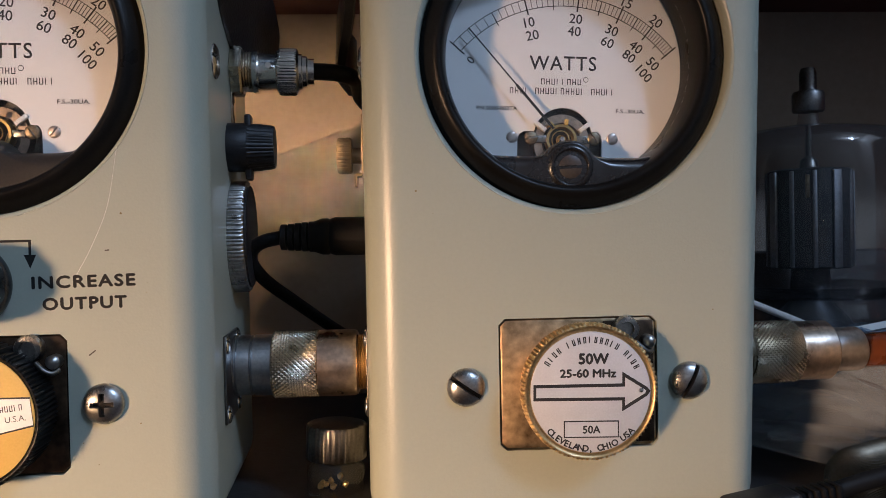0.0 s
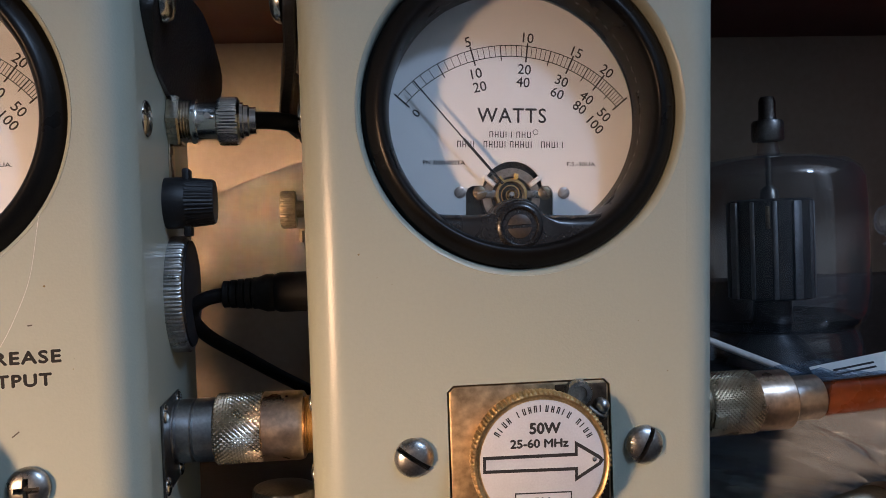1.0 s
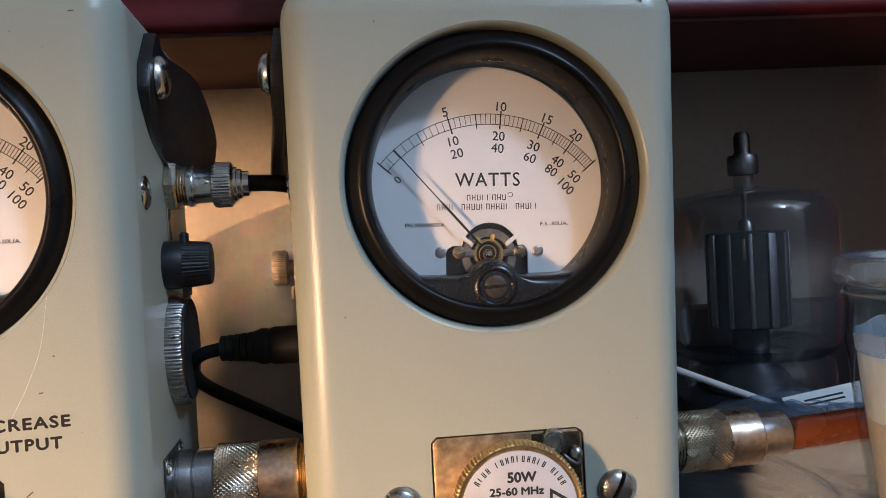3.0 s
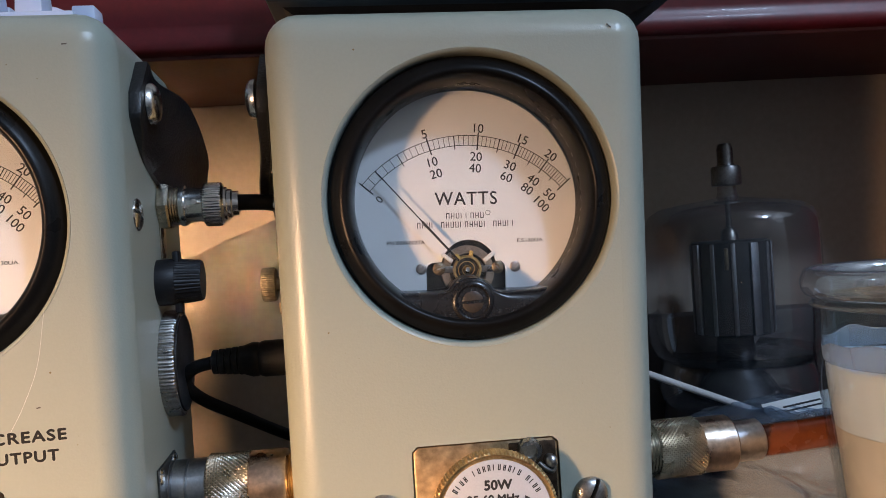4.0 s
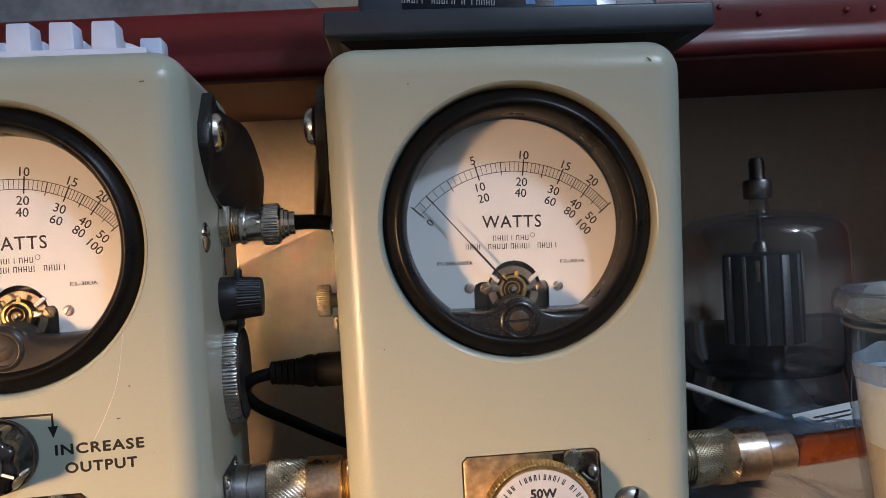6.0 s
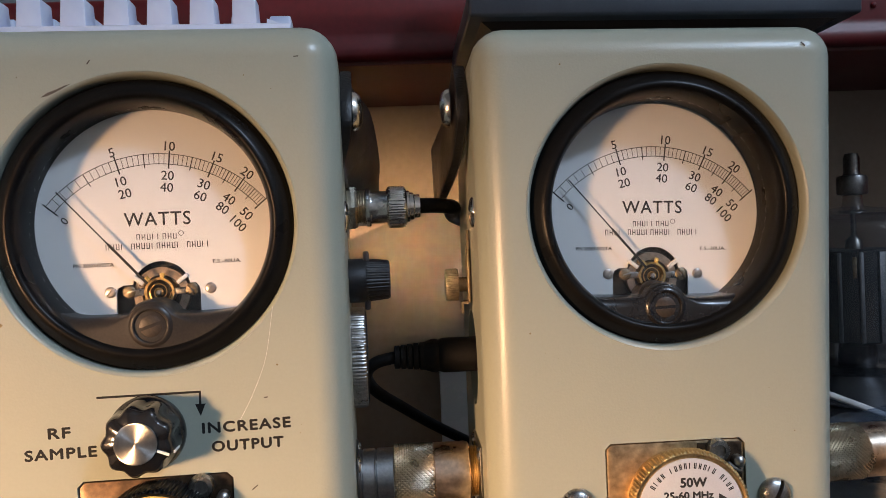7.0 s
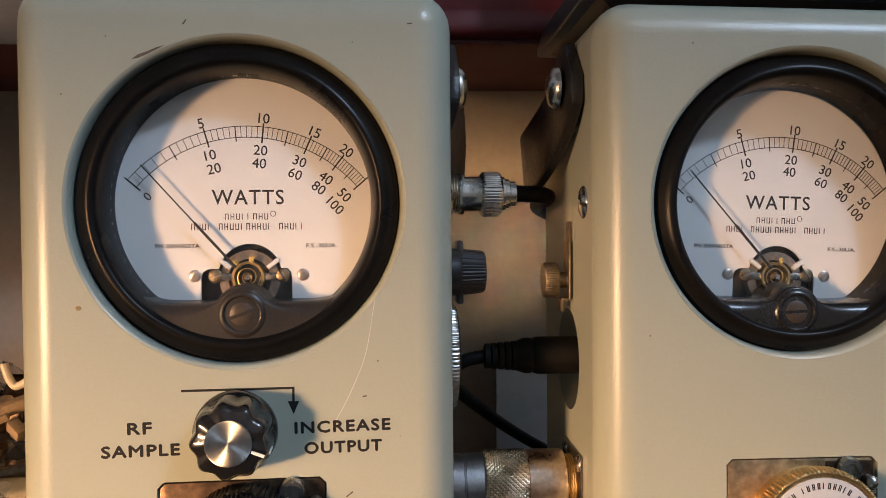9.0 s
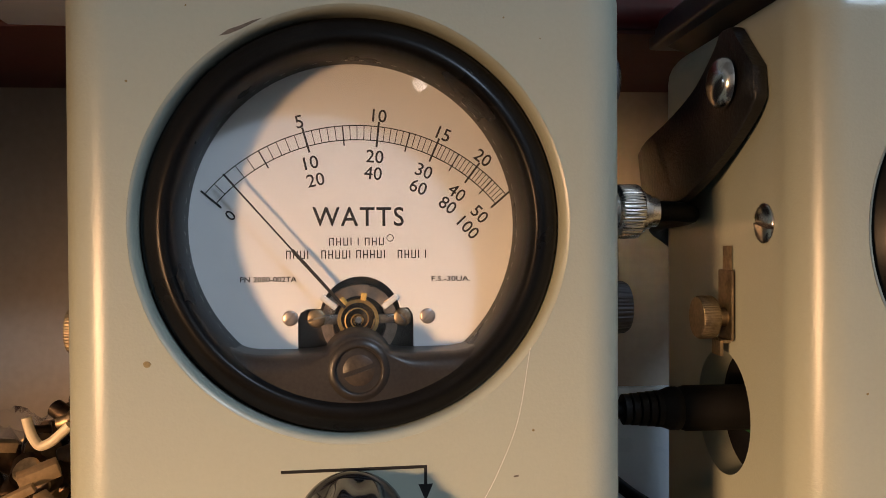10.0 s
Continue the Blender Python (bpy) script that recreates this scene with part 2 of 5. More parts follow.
def solo(name, shape, material, label, category, m=None, group="", kind="", smooth=40):
    """A thing that is one mesh."""
    me = finish(shape, smooth) if isinstance(shape, bmesh.types.BMesh) else shape
    if not me.materials:
        me.materials.append(material)
    ob = new(name, me)
    if m is not None:
        ob.matrix_world = m
    return tagged(ob, label, category, group, kind)


def box(x0, x1, y0, y1, z0, z1, bevel=0.0, seg=2, bm=None):
    b = bmesh.new()
    bmesh.ops.create_cube(b, size=1.0, matrix=Matrix.LocRotScale(((x0 + x1) / 2, (y0 + y1) / 2, (z0 + z1) / 2), None, (x1 - x0, y1 - y0, z1 - z0)))
    if bevel:
        bmesh.ops.bevel(b, geom=b.edges[:], offset=bevel, segments=seg, profile=0.5, affect="EDGES")
    if bm is None:
        return b
    add_to(bm, b)
    return bm


def add_to(bm, other, m=None):
    if m is not None:
        bmesh.ops.transform(other, matrix=m, verts=other.verts)
    tmp = bpy.data.meshes.new("tmp")
    other.to_mesh(tmp)
    other.free()
    bm.from_mesh(tmp)
    bpy.data.meshes.remove(tmp)
    return bm


AXIS = {"x": Matrix(((0, 0, 1), (1, 0, 0), (0, 1, 0))).to_4x4(), "y": Matrix(((1, 0, 0), (0, 0, 1), (0, -1, 0))).to_4x4(), "z": Matrix.Identity(4)}


def turned(profile, axis="z", at=(0, 0, 0), seg=40, wave=None, bm=None, cap=True):
    """A turned body: rings of (radius, height) along an axis through at. wave(angle, ring) scales the radius."""
    b = bmesh.new()
    m = Matrix.Translation(at) @ AXIS[axis]
    rings = []
    for k, (r, h) in enumerate(profile):
        if r < 1e-7:
            rings.append([b.verts.new(m @ Vector((0, 0, h)))])
            continue
        ring = []
        for n in range(seg):
            a = 2 * math.pi * n / seg
            q = r * (wave(a, k) if wave else 1.0)
            ring.append(b.verts.new(m @ Vector((q * math.cos(a), q * math.sin(a), h))))
        rings.append(ring)
    for low, high in zip(rings, rings[1:]):
        for n in range(seg):
            a, c = low[n % len(low)], low[(n + 1) % len(low)]
            d, e = high[n % len(high)], high[(n + 1) % len(high)]
            loop = [v for i, v in enumerate((a, c, e, d)) if v not in (a, c, e, d)[:i]]
            if len(loop) > 2:
                b.faces.new(loop)
    for ring in (rings[0], rings[-1]) if cap else ():
        if len(ring) > 2:
            b.faces.new(ring)
    if bm is None:
        return b
    return add_to(bm, b)


def knurled(r, h0, h1, axis, at, teeth=48, depth=0.00035, rows=None):
    """A cylinder with a diamond knurl cut into it."""
    b = bmesh.new()
    m = Matrix.Translation(at) @ AXIS[axis]
    seg = teeth * 4
    pitch = 2 * math.pi * r / teeth
    rows = rows or max(4, round((h1 - h0) / pitch * 4))
    rings = []
    for j in range(rows + 1):
        h = h0 + (h1 - h0) * j / rows
        ring = []
        for n in range(seg):
            u, v = n / 4.0, (h - h0) / pitch
            cut = min(abs((u + v) % 1 - 0.5), abs((u - v) % 1 - 0.5)) * 2
            q = r - depth * (1 - cut) - (depth if j in (0, rows) else 0)
            a = 2 * math.pi * n / seg
            ring.append(b.verts.new(m @ Vector((q * math.cos(a), q * math.sin(a), h))))
        rings.append(ring)
    for low, high in zip(rings, rings[1:]):
        for n in range(seg):
            b.faces.new((low[n], low[(n + 1) % seg], high[(n + 1) % seg], high[n]))
    b.faces.new(rings[0])
    b.faces.new(rings[-1])
    return b


def toothed(n, depth, rings):
    """A wave for turned(): straight teeth on the named rings."""
    return lambda a, k: 1.0 - (depth if k in rings and math.cos(a * n) < 0 else 0.0)


def prism(points, y0, y1, bevel=0.0, seg=2, bm=None):
    """A flat shape given as (x, z) points, extruded from y0 (front) to y1 (back)."""
    b = bmesh.new()
    face = b.faces.new([b.verts.new((x, y0, z)) for x, z in points])
    out = bmesh.ops.extrude_face_region(b, geom=[face])
    for v in out["geom"]:
        if isinstance(v, bmesh.types.BMVert):
            v.co.y = y1
    bmesh.ops.recalc_face_normals(b, faces=b.faces)
    if bevel:
        front = [e for e in b.edges if all(abs(v.co.y - y0) < 1e-7 for v in e.verts)]
        bmesh.ops.bevel(b, geom=front, offset=bevel, segments=seg, profile=0.5, affect="EDGES")
    if bm is None:
        return b
    return add_to(bm, b)


def arc_points(cx, cz, r, a0, a1, n):
    return [(cx + r * math.cos(radians(a0 + (a1 - a0) * i / n)), cz + r * math.sin(radians(a0 + (a1 - a0) * i / n))) for i in range(n + 1)]


def smooth_path(points, n=8):
    """A rounded line through the points."""
    p = [Vector(q) for q in points]
    p = [2 * p[0] - p[1], *p, 2 * p[-1] - p[-2]]
    out = []
    for a, b, c, d in zip(p, p[1:], p[2:], p[3:]):
        for i in range(n):
            t = i / n
            out.append(0.5 * (2 * b + (c - a) * t + (2 * a - 5 * b + 4 * c - d) * t * t + (3 * b - a - 3 * c + d) * t ** 3))
    return [*out, p[-2]]


def hose(points, radius, seg=14, n=8, bm=None, swell=None):
    """A round cable along a rounded line; swell(k) scales the radius from 0 to 1 along it."""
    b = bmesh.new()
    line = smooth_path(points, n)
    side = None
    rings = []
    for k, q in enumerate(line):
        d = (line[min(k + 1, len(line) - 1)] - line[max(k - 1, 0)]).normalized()
        side = d.orthogonal() if side is None else side - d * side.dot(d)
        side.normalize()
        up = d.cross(side)
        r = radius * (swell(k / (len(line) - 1)) if swell else 1)
        rings.append([b.verts.new(q + r * (math.cos(2 * math.pi * i / seg) * side + math.sin(2 * math.pi * i / seg) * up)) for i in range(seg)])
    for low, high in zip(rings, rings[1:]):
        for i in range(seg):
            b.faces.new((low[i], low[(i + 1) % seg], high[(i + 1) % seg], high[i]))
    b.faces.new(rings[0])
    b.faces.new(rings[-1])
    if bm is None:
        return b
    return add_to(bm, b)


def strip(points, wides, thick, n=8):
    """A flat band along a rounded line; wides: the band's half-width vectors at the points. Rounded start."""
    line, wide = smooth_path(points, n), smooth_path(wides, n)
    b = bmesh.new()
    rings = []
    for k, (q, w) in enumerate(zip(line, wide)):
        d = (line[min(k + 1, len(line) - 1)] - line[max(k - 1, 0)]).normalized()
        f = k / (len(line) - 1)
        w = w * (0.62 + 0.38 * min(1, f * 11))
        up = d.cross(w).normalized() * thick / 2
        rings.append([b.verts.new(p) for p in (q - w - up * 0.7, q - w * 0.95 - up, q + w * 0.95 - up, q + w - up * 0.7, q + w + up * 0.7, q + w * 0.95 + up, q - w * 0.95 + up, q - w + up * 0.7)])
    for low, high in zip(rings, rings[1:]):
        for i in range(8):
            b.faces.new((low[i], low[(i + 1) % 8], high[(i + 1) % 8], high[i]))
    b.faces.new(rings[0])
    b.faces.new(rings[-1])
    return b


def carved(body, cutters):
    """The body with the cutters taken out of it, as a finished mesh."""
    obs = [new("tmp", finish(b, 0)) for b in (body, *cutters)]
    for c in obs[1:]:
        md = obs[0].modifiers.new("cut", "BOOLEAN")
        md.operation, md.object, md.solver = "DIFFERENCE", c, "EXACT"
    got = bpy.data.meshes.new_from_object(obs[0].evaluated_get(bpy.context.evaluated_depsgraph_get()))
    for ob in obs:
        me = ob.data
        bpy.data.objects.remove(ob)
        bpy.data.meshes.remove(me)
    got.polygons.foreach_set("use_smooth", [True] * len(got.polygons))
    got.set_sharp_from_angle(angle=radians(38))
    return got


WORDS = {}


def word(text, height, width=None, bold=0.0, deep=0.00004, space=1.0):
    """A mesh of the text, centred, its capitals that high and, where given, the line that wide. Lies in x and y, faces z."""
    key = (text, height, width, bold, space)
    if key not in WORDS:
        cu = bpy.data.curves.new("word", "FONT")
        cu.body, cu.size, cu.offset, cu.resolution_u = text, 1.0, min(bold, 0.0), 3
        cu.space_character = space
        ob = new("tmp", cu)
        me = bpy.data.meshes.new_from_object(ob.evaluated_get(bpy.context.evaluated_depsgraph_get()))
        bpy.data.objects.remove(ob)
        bpy.data.curves.remove(cu)
        co = np.empty(len(me.vertices) * 3)
        me.vertices.foreach_get("co", co)
        co = co.reshape(-1, 3)
        lo, hi = co.min(0), co.max(0)
        k = height / 0.729
        kx = width / (hi[0] - lo[0]) if width else k
        mid = ((lo[0] + hi[0]) / 2, 0.3645)
        co[:, 0], co[:, 1], co[:, 2] = (co[:, 0] - mid[0]) * kx, (co[:, 1] - mid[1]) * k, 0
        me.vertices.foreach_set("co", co.ravel())
        b = bmesh.new()
        b.from_mesh(me)
        out = bmesh.ops.extrude_face_region(b, geom=b.faces[:])
        for v in out["geom"]:
            if isinstance(v, bmesh.types.BMVert):
                v.co.z += deep
        if bold > 0:
            one = b.copy()
            for n, (dx, dy) in enumerate(((-1, 0), (1, 0), (0, -1), (0, 1))):
                add_to(b, one.copy(), Matrix.Translation((dx * bold * height, dy * bold * height, 0.000002 * (n + 1))))
            one.free()
        WORDS[key] = finish(b, 0)
        bpy.data.meshes.remove(me)
    return WORDS[key]


def upright(x, y, z, turn=0.0):
    """The pose of a word that stands on a front at y, turned anticlockwise as one reads it."""
    return Matrix.Translation((x, y, z)) @ Euler((radians(90), 0, 0)).to_matrix().to_4x4() @ Matrix.Rotation(radians(turn), 4, "Z")


def bars(text, height, width, deep=0.00004, first=0, weight=0.13):
    """Plain strokes in place of a line of lettering: an upright, or two joined by a cross bar, to a letter."""
    b = bmesh.new()
    pitch = width / max(1, len(text) - 0.25)
    thick = height * weight
    for n, ch in enumerate(text):
        if ch == " ":
            continue
        k = (n * 3 + first + n // 4) % 4
        x, wide = -width / 2 + n * pitch, pitch * 0.68
        box(x, x + thick, -height / 2, height / 2, 0, deep, bm=b)
        if k != 1:
            box(x + wide - thick, x + wide, -height / 2, height / 2, 0, deep, bm=b)
            z = (0.37, 0.0, -0.5, -0.1)[k] * height
            box(x + thick, x + wide - thick, z, z + thick, 0, deep, bm=b)
    return finish(b, 0)

# ---- the setting ----
tagged(solo("floor", box(-1.6, 1.6, -2.6, 0.196, -0.78, -0.75), M_BENCH, "dark floor of the workshop below the bench", "floor", kind="structure"))
tagged(solo("bench_top", box(-1.0, 1.0, -0.034, 0.194, -0.03, 0.0, 0.002), M_BENCH, "dark scuffed workbench top under the meters", "bench", kind="structure"))
solo("wall_north", box(-1.6, 1.6, 0.194, 0.26, -0.78, 1.7), M_WALL, "beige painted wall behind the bench", "wall", kind="structure")
solo("wall_south", box(-1.6, 1.6, -2.66, -2.60, -0.78, 1.7), M_ROOM, "plain painted wall of the room", "wall", kind="structure")
solo("wall_west", box(-1.66, -1.6, -2.6, 0.194, -0.78, 1.7), M_ROOM, "plain painted wall of the room", "wall", kind="structure")
solo("wall_east", box(1.6, 1.66, -2.6, 0.194, -0.78, 1.7), M_ROOM, "plain painted wall of the room", "wall", kind="structure")
solo("ceiling", box(-1.6, 1.6, -2.6, 0.26, 1.70, 1.75), M_ROOM, "plain pale ceiling of the room", "ceiling", kind="structure")

# ---- red shelf over the bench ----


def red_shelf():
    t = thing("steel_shelf", pose(0, 0, 0), "glossy red painted steel shelf with a rolled lip", "shelf")
    part("shelf_board", box(-0.9, 0.9, 0.0935, 0.1935, 0.1865, 0.1895, 0.0006), M_PRIMER, t, "rust-brown primed shelf board")
    b = prism([(0.0890, 0.1905), (0.0905, 0.1886), (0.0935, 0.1880), (0.0935, 0.2130), (0.0925, 0.2150), (0.0905, 0.2140), (0.0895, 0.2105), (0.0893, 0.2050), (0.0906, 0.1990), (0.0908, 0.1965), (0.0894, 0.1945)], -0.9, 0.9)
    bmesh.ops.transform(b, matrix=Matrix(((0, 1, 0, 0), (1, 0, 0, 0), (0, 0, 1, 0), (0, 0, 0, 1))), verts=b.verts)
    part("lip", b, M_RED, t, "rolled red lip with dents", smooth=60)
    # Small red bumps added so that the lip shows bright specular dots
    for x, z in ((0.1018, 0.2069), (0.1184, 0.2038), (0.1553, 0.2035), (0.1667, 0.2035), (0.1770, 0.2019)):
        blob = turned([(0.0013, 0.0), (0.0011, -0.0005), (0.0006, -0.0009), (0, -0.0010)], "y", seg=16)
        part("glint_bump", blob, M_RED, t, "small red bump added to catch a glint", m=pose(x, 0.0895, z), smooth=70)
    for x in (-0.62, 0.62):
        part("bracket", box(x - 0.01, x + 0.01, 0.12, 0.1935, 0.14, 0.1862, 0.002), M_DARK_STEEL, t)
    return t


red_shelf()

# ---- wattmeters ----
W, D, H = 0.1080, 0.0880, 0.1776
SCALE = ([0, 2.5, 5, 7.5, 10, 12.5, 15, 17.5, 20, 25], [-49.3, -29.8, -15.9, -4.6, 5.8, 15.1, 23.7, 30.8, 37.3, 49.3])
PX, PZ = 0.0007, -0.0200         # needle's pivot from the dial's middle


def screw(parent, m, r, style, material, name="screw"):
    """A domed screw head that faces -y."""
    dome = turned([(r, 0.0), (r, -r * 0.12), (r * 0.94, -r * 0.24), (r * 0.76, -r * 0.40), (r * 0.42, -r * 0.50), (0, -r * 0.53)], "y", seg=28)
    if style == "slot":
        cut = [box(-r * 1.1, r * 1.1, -r, -r * 0.06, -r * 0.12, r * 0.12)]
    else:
        cut = [box(-r * 0.56, r * 0.56, -r, -r * 0.02, -r * 0.13, r * 0.13), box(-r * 0.13, r * 0.13, -r, -r * 0.02, -r * 0.56, r * 0.56)]
    head = part(name, carved(dome, cut), material, parent, m=m)
    # Black strip for dirt and for the shade of a deeper slot
    if r > 0.0045 and material is M_STEEL:
        slot_dark = box(-r * 0.93, r * 0.93, -r * 0.12, -r * 0.01, -r * 0.11, r * 0.11) if style == "slot" else box(-r * 0.52, r * 0.52, -r * 0.13, -r * 0.01, -r * 0.11, r * 0.11)
        if style == "cross":
            box(-r * 0.11, r * 0.11, -r * 0.13, -r * 0.01, -r * 0.52, r * 0.52, bm=slot_dark)
        part("slot_dirt_shade", slot_dark, M_PANEL_INK, head, "dark dirt and shade in the slot", smooth=0)
    return head


def meter_cover(front, back):
    """The lower bakelite cover: a flat face whose top edge rolls over in a wide curve and sweeps up into the ring."""
    roll = 0.0036
    side = [(0.0072, -0.0247), (0.0088, -0.0249), (0.0110, -0.0250), (0.0150, -0.0250), (0.0190, -0.0249), (0.0215, -0.0245), (0.0236, -0.0236), (0.0252, -0.0222)]
    b = bmesh.new()
    rows = []
    for inset, y in [(0.0, back)] + [(roll * (1 - math.cos(radians(a))), front + roll * (1 - math.sin(radians(a)))) for a in range(0, 91, 15)]:
        edge = [(x + inset * 0.5 * max(0.0, (x - 0.0190) / 0.0062), z - inset * min(1.0, 0.30 + 0.7 * (x - 0.0070) / 0.005) * (1 - 0.5 * max(0.0, (x - 0.0215) / 0.0037))) for x, z in side]
        hump = arc_points(0.0002, -0.0279, 0.0072 - inset * 0.3, 152, 28, 16)
        ends = math.degrees(math.atan2(edge[-1][1], edge[-1][0]))
        shape = arc_points(0, 0, 0.0352, ends, -180 - ends, 34) + [(-x, z) for x, z in reversed(edge)] + hump + edge
        rows.append([b.verts.new((x, y, z)) for x, z in shape])
    n = len(rows[0])
    for r0, r1 in zip(rows, rows[1:]):
        for q in range(n):
            b.faces.new((r0[q], r0[(q + 1) % n], r1[(q + 1) % n], r1[q]))
    bmesh.ops.triangulate(b, faces=[b.faces.new(rows[-1])])
    bmesh.ops.recalc_face_normals(b, faces=b.faces)
    return b


def round_meter(body, turn, depth, watts, mid, off, cover_mat):
    """The black bakelite panel meter with its dial, needle and works."""
    meter = new("panel_meter")
    meter.parent, meter.matrix_basis = body, pose(mid[0], 0, mid[1])
    meter.empty_display_size = 0.01
    meter["label"] = "round black bakelite panel meter with a white watts dial"
    ring = [(0.0398, 0.0160), (0.0398, 0.0039), (0.0396, 0.0031), (0.0387, 0.0023), (0.0375, 0.0011), (0.0366, 0.0004), (0.0358, 0.0000), (0.0350, 0.0000), (0.0343, 0.0006), (0.0337, 0.0020), (0.0332, 0.0045), (0.0329, 0.0079), (0.0328, depth + 0.0006), (0.0398, 0.0160)]
    spin = Matrix.Translation((off[0], 0, off[1])) @ Matrix.Rotation(radians(-turn), 4, "Y")
    part("bezel", turned(ring, "y", seg=128, cap=False), M_BAKELITE, meter, smooth=50)
    panel = part("lower_cover", meter_cover(0.0016, depth + 0.0004), cover_mat, meter, m=spin, smooth=70)
    part("boss", turned([(0.0062, 0.0019), (0.0057, 0.0014), (0.0051, 0.0011), (0.0047, 0.0010), (0.0044, 0.0012), (0.0042, 0.0018), (0.0041, 0.0048)], "y", (0.0002, 0, -0.0279), cap=False), cover_mat, panel, smooth=60)
    adj = screw(panel, Matrix.Translation((0.0002, 0.0024, -0.0279)) @ Matrix.Rotation(radians(-18 if cover_mat is M_COVER else -4), 4, "Y"), 0.0037, "slot", M_ZERO_SCREW, "zero_screw")
    adj.scale.y = 0.62

    cut = [(-0.0117, -0.030), (-0.0117, -0.0192), (-0.0112, -0.0178), (-0.0098, -0.0170)] + arc_points(PX + 0.0002, -0.0187, 0.0082, 168, 12, 20) + [(0.0106, -0.0170), (0.0114, -0.0180), (0.0117, -0.0192), (0.0117, -0.030)]
    dial = part("dial", carved(turned([(0.0334, depth), (0.0334, depth + 0.0008)], "y", seg=96), [prism(cut, depth - 0.002, depth + 0.002)]), M_CARD, meter, "white printed watts dial", m=spin)
    f = depth - 0.00003
    # scale: two arcs and the strokes between them
    b = bmesh.new()
    for r0, r1 in ((0.0401, 0.0403), (0.0372, 0.0374)):
        outer = arc_points(PX, PZ, r1, 90 + 49.3, 90 - 49.3, 64)
        inner = arc_points(PX, PZ, r0, 90 - 49.3, 90 + 49.3, 64)
        prism(outer + inner, f - 0.00004, f + 0.00002, bm=b)
    part("scale_arcs", b, M_INK, dial, smooth=0)
    for n in range(51):
        w = n * 0.5
        a = radians(90 - float(np.interp(w, *SCALE)))
        r0, r1, half = (0.0360, 0.0412, 0.00020) if n % 10 == 0 else (0.0362, 0.0402, 0.00014) if n % 5 == 0 else (0.0373, 0.0402, 0.00008)
        c, s = math.cos(a), math.sin(a)
        quad = [(PX + r0 * c - half * s, PZ + r0 * s + half * c), (PX + r0 * c + half * s, PZ + r0 * s - half * c), (PX + r1 * c + half * s, PZ + r1 * s - half * c), (PX + r1 * c - half * s, PZ + r1 * s + half * c)]
        part("scale_stroke", prism(quad, f - 0.00004, f + 0.00002), M_INK, dial, smooth=0)
    for text, x, z, tall, lean in (("5", -11.2, 20.9, 2.7, 14), ("10", 5.0, 22.3, 2.7, -5), ("15", 18.2, 18.7, 2.7, -22), ("20", 26.4, 13.9, 2.7, -36), ("10", -8.9, 12.7, 2.7, 12), ("20", -8.0, 9.2, 2.7, 12), ("20", 4.0, 14.0, 2.7, -5), ("40", 3.6, 10.6, 2.7, -5), ("30", 14.1, 11.1, 2.7, -21), ("60", 12.9, 7.8, 2.7, -21), ("40", 20.9, 6.7, 2.7, -36), ("80", 19.0, 4.1, 2.7, -36), ("50", 25.7, 2.2, 2.7, -46), ("100", 23.3, -0.6, 2.7, -46), ("0", -24.9, 2.0, 2.3, 48)):
        part("numeral", word(text, tall / 1000, bold=0.010), M_INK, dial, m=upright(x / 1000, f, z / 1000, lean))
    part("lettering", word("WATTS", 0.0040, 0.0184, bold=0.012, space=1.12), M_INK, dial, m=upright(0.0006, f, 0.0018))
    part("lettering", word("PN 2080-002TA", 0.0011, 0.0111, bold=0.03), M_INK, dial, m=upright(-0.0175, f, -0.0109))
    part("lettering", word("F.S.-30UA.", 0.0011, 0.0080, bold=0.02), M_INK, dial, m=upright(0.0195, f, -0.0111))
    part("maker_mark", bars("XXXXXXXX", 0.0016, 0.0112), M_INK, dial, m=upright(0.0002, f, -0.0034))
    part("maker_mark", turned([(0.00075, 0), (0.00060, 0.00005), (0.00060, 0), (0.00075, 0)], "z", seg=20, cap=False), M_INK, dial, m=upright(0.0070, f, -0.0027))
    part("maker_mark", bars("XXXX XXXXXXXXXX XXXXX", 0.0017, 0.0292), M_INK, dial, m=upright(0.0006, f, -0.0060))

    # works behind the cut-out
    works = part("movement", box(-0.0125, 0.0125, depth + 0.0045, depth + 0.0055, -0.030, -0.009), M_DARK_STEEL, meter, "brass and steel meter movement", m=spin)
    part("magnet", turned([(0.0078, depth + 0.0008), (0.0078, depth + 0.0045), (0.0055, depth + 0.0045), (0.0055, depth + 0.0008), (0.0078, depth + 0.0008)], "y", (PX, 0, PZ), cap=False), M_COPPERY, works)
    part("coil_ring", turned([(0.0042, depth - 0.0008), (0.0042, depth + 0.003), (0.0035, depth + 0.003), (0.0035, depth - 0.0008), (0.0042, depth - 0.0008)], "y", (PX - 0.0003, 0, PZ + 0.0007), cap=False), M_BRASS, works)
    spring = [(PX - 0.0003 + (0.0008 + 0.00014 * k) * math.cos(k * 0.7), depth - 0.0006, PZ + 0.0007 + (0.0008 + 0.00014 * k) * math.sin(k * 0.7)) for k in range(19)]
    part("hairspring", hose(spring, 0.00016, 6, 3), M_BRASS, works)
    part("pivot", turned([(0.0011, depth + 0.001), (0.0011, depth - 0.0012), (0.0006, depth - 0.0018), (0, depth - 0.0018)], "y", (PX - 0.0003, 0, PZ + 0.0007)), M_CHROME, works)
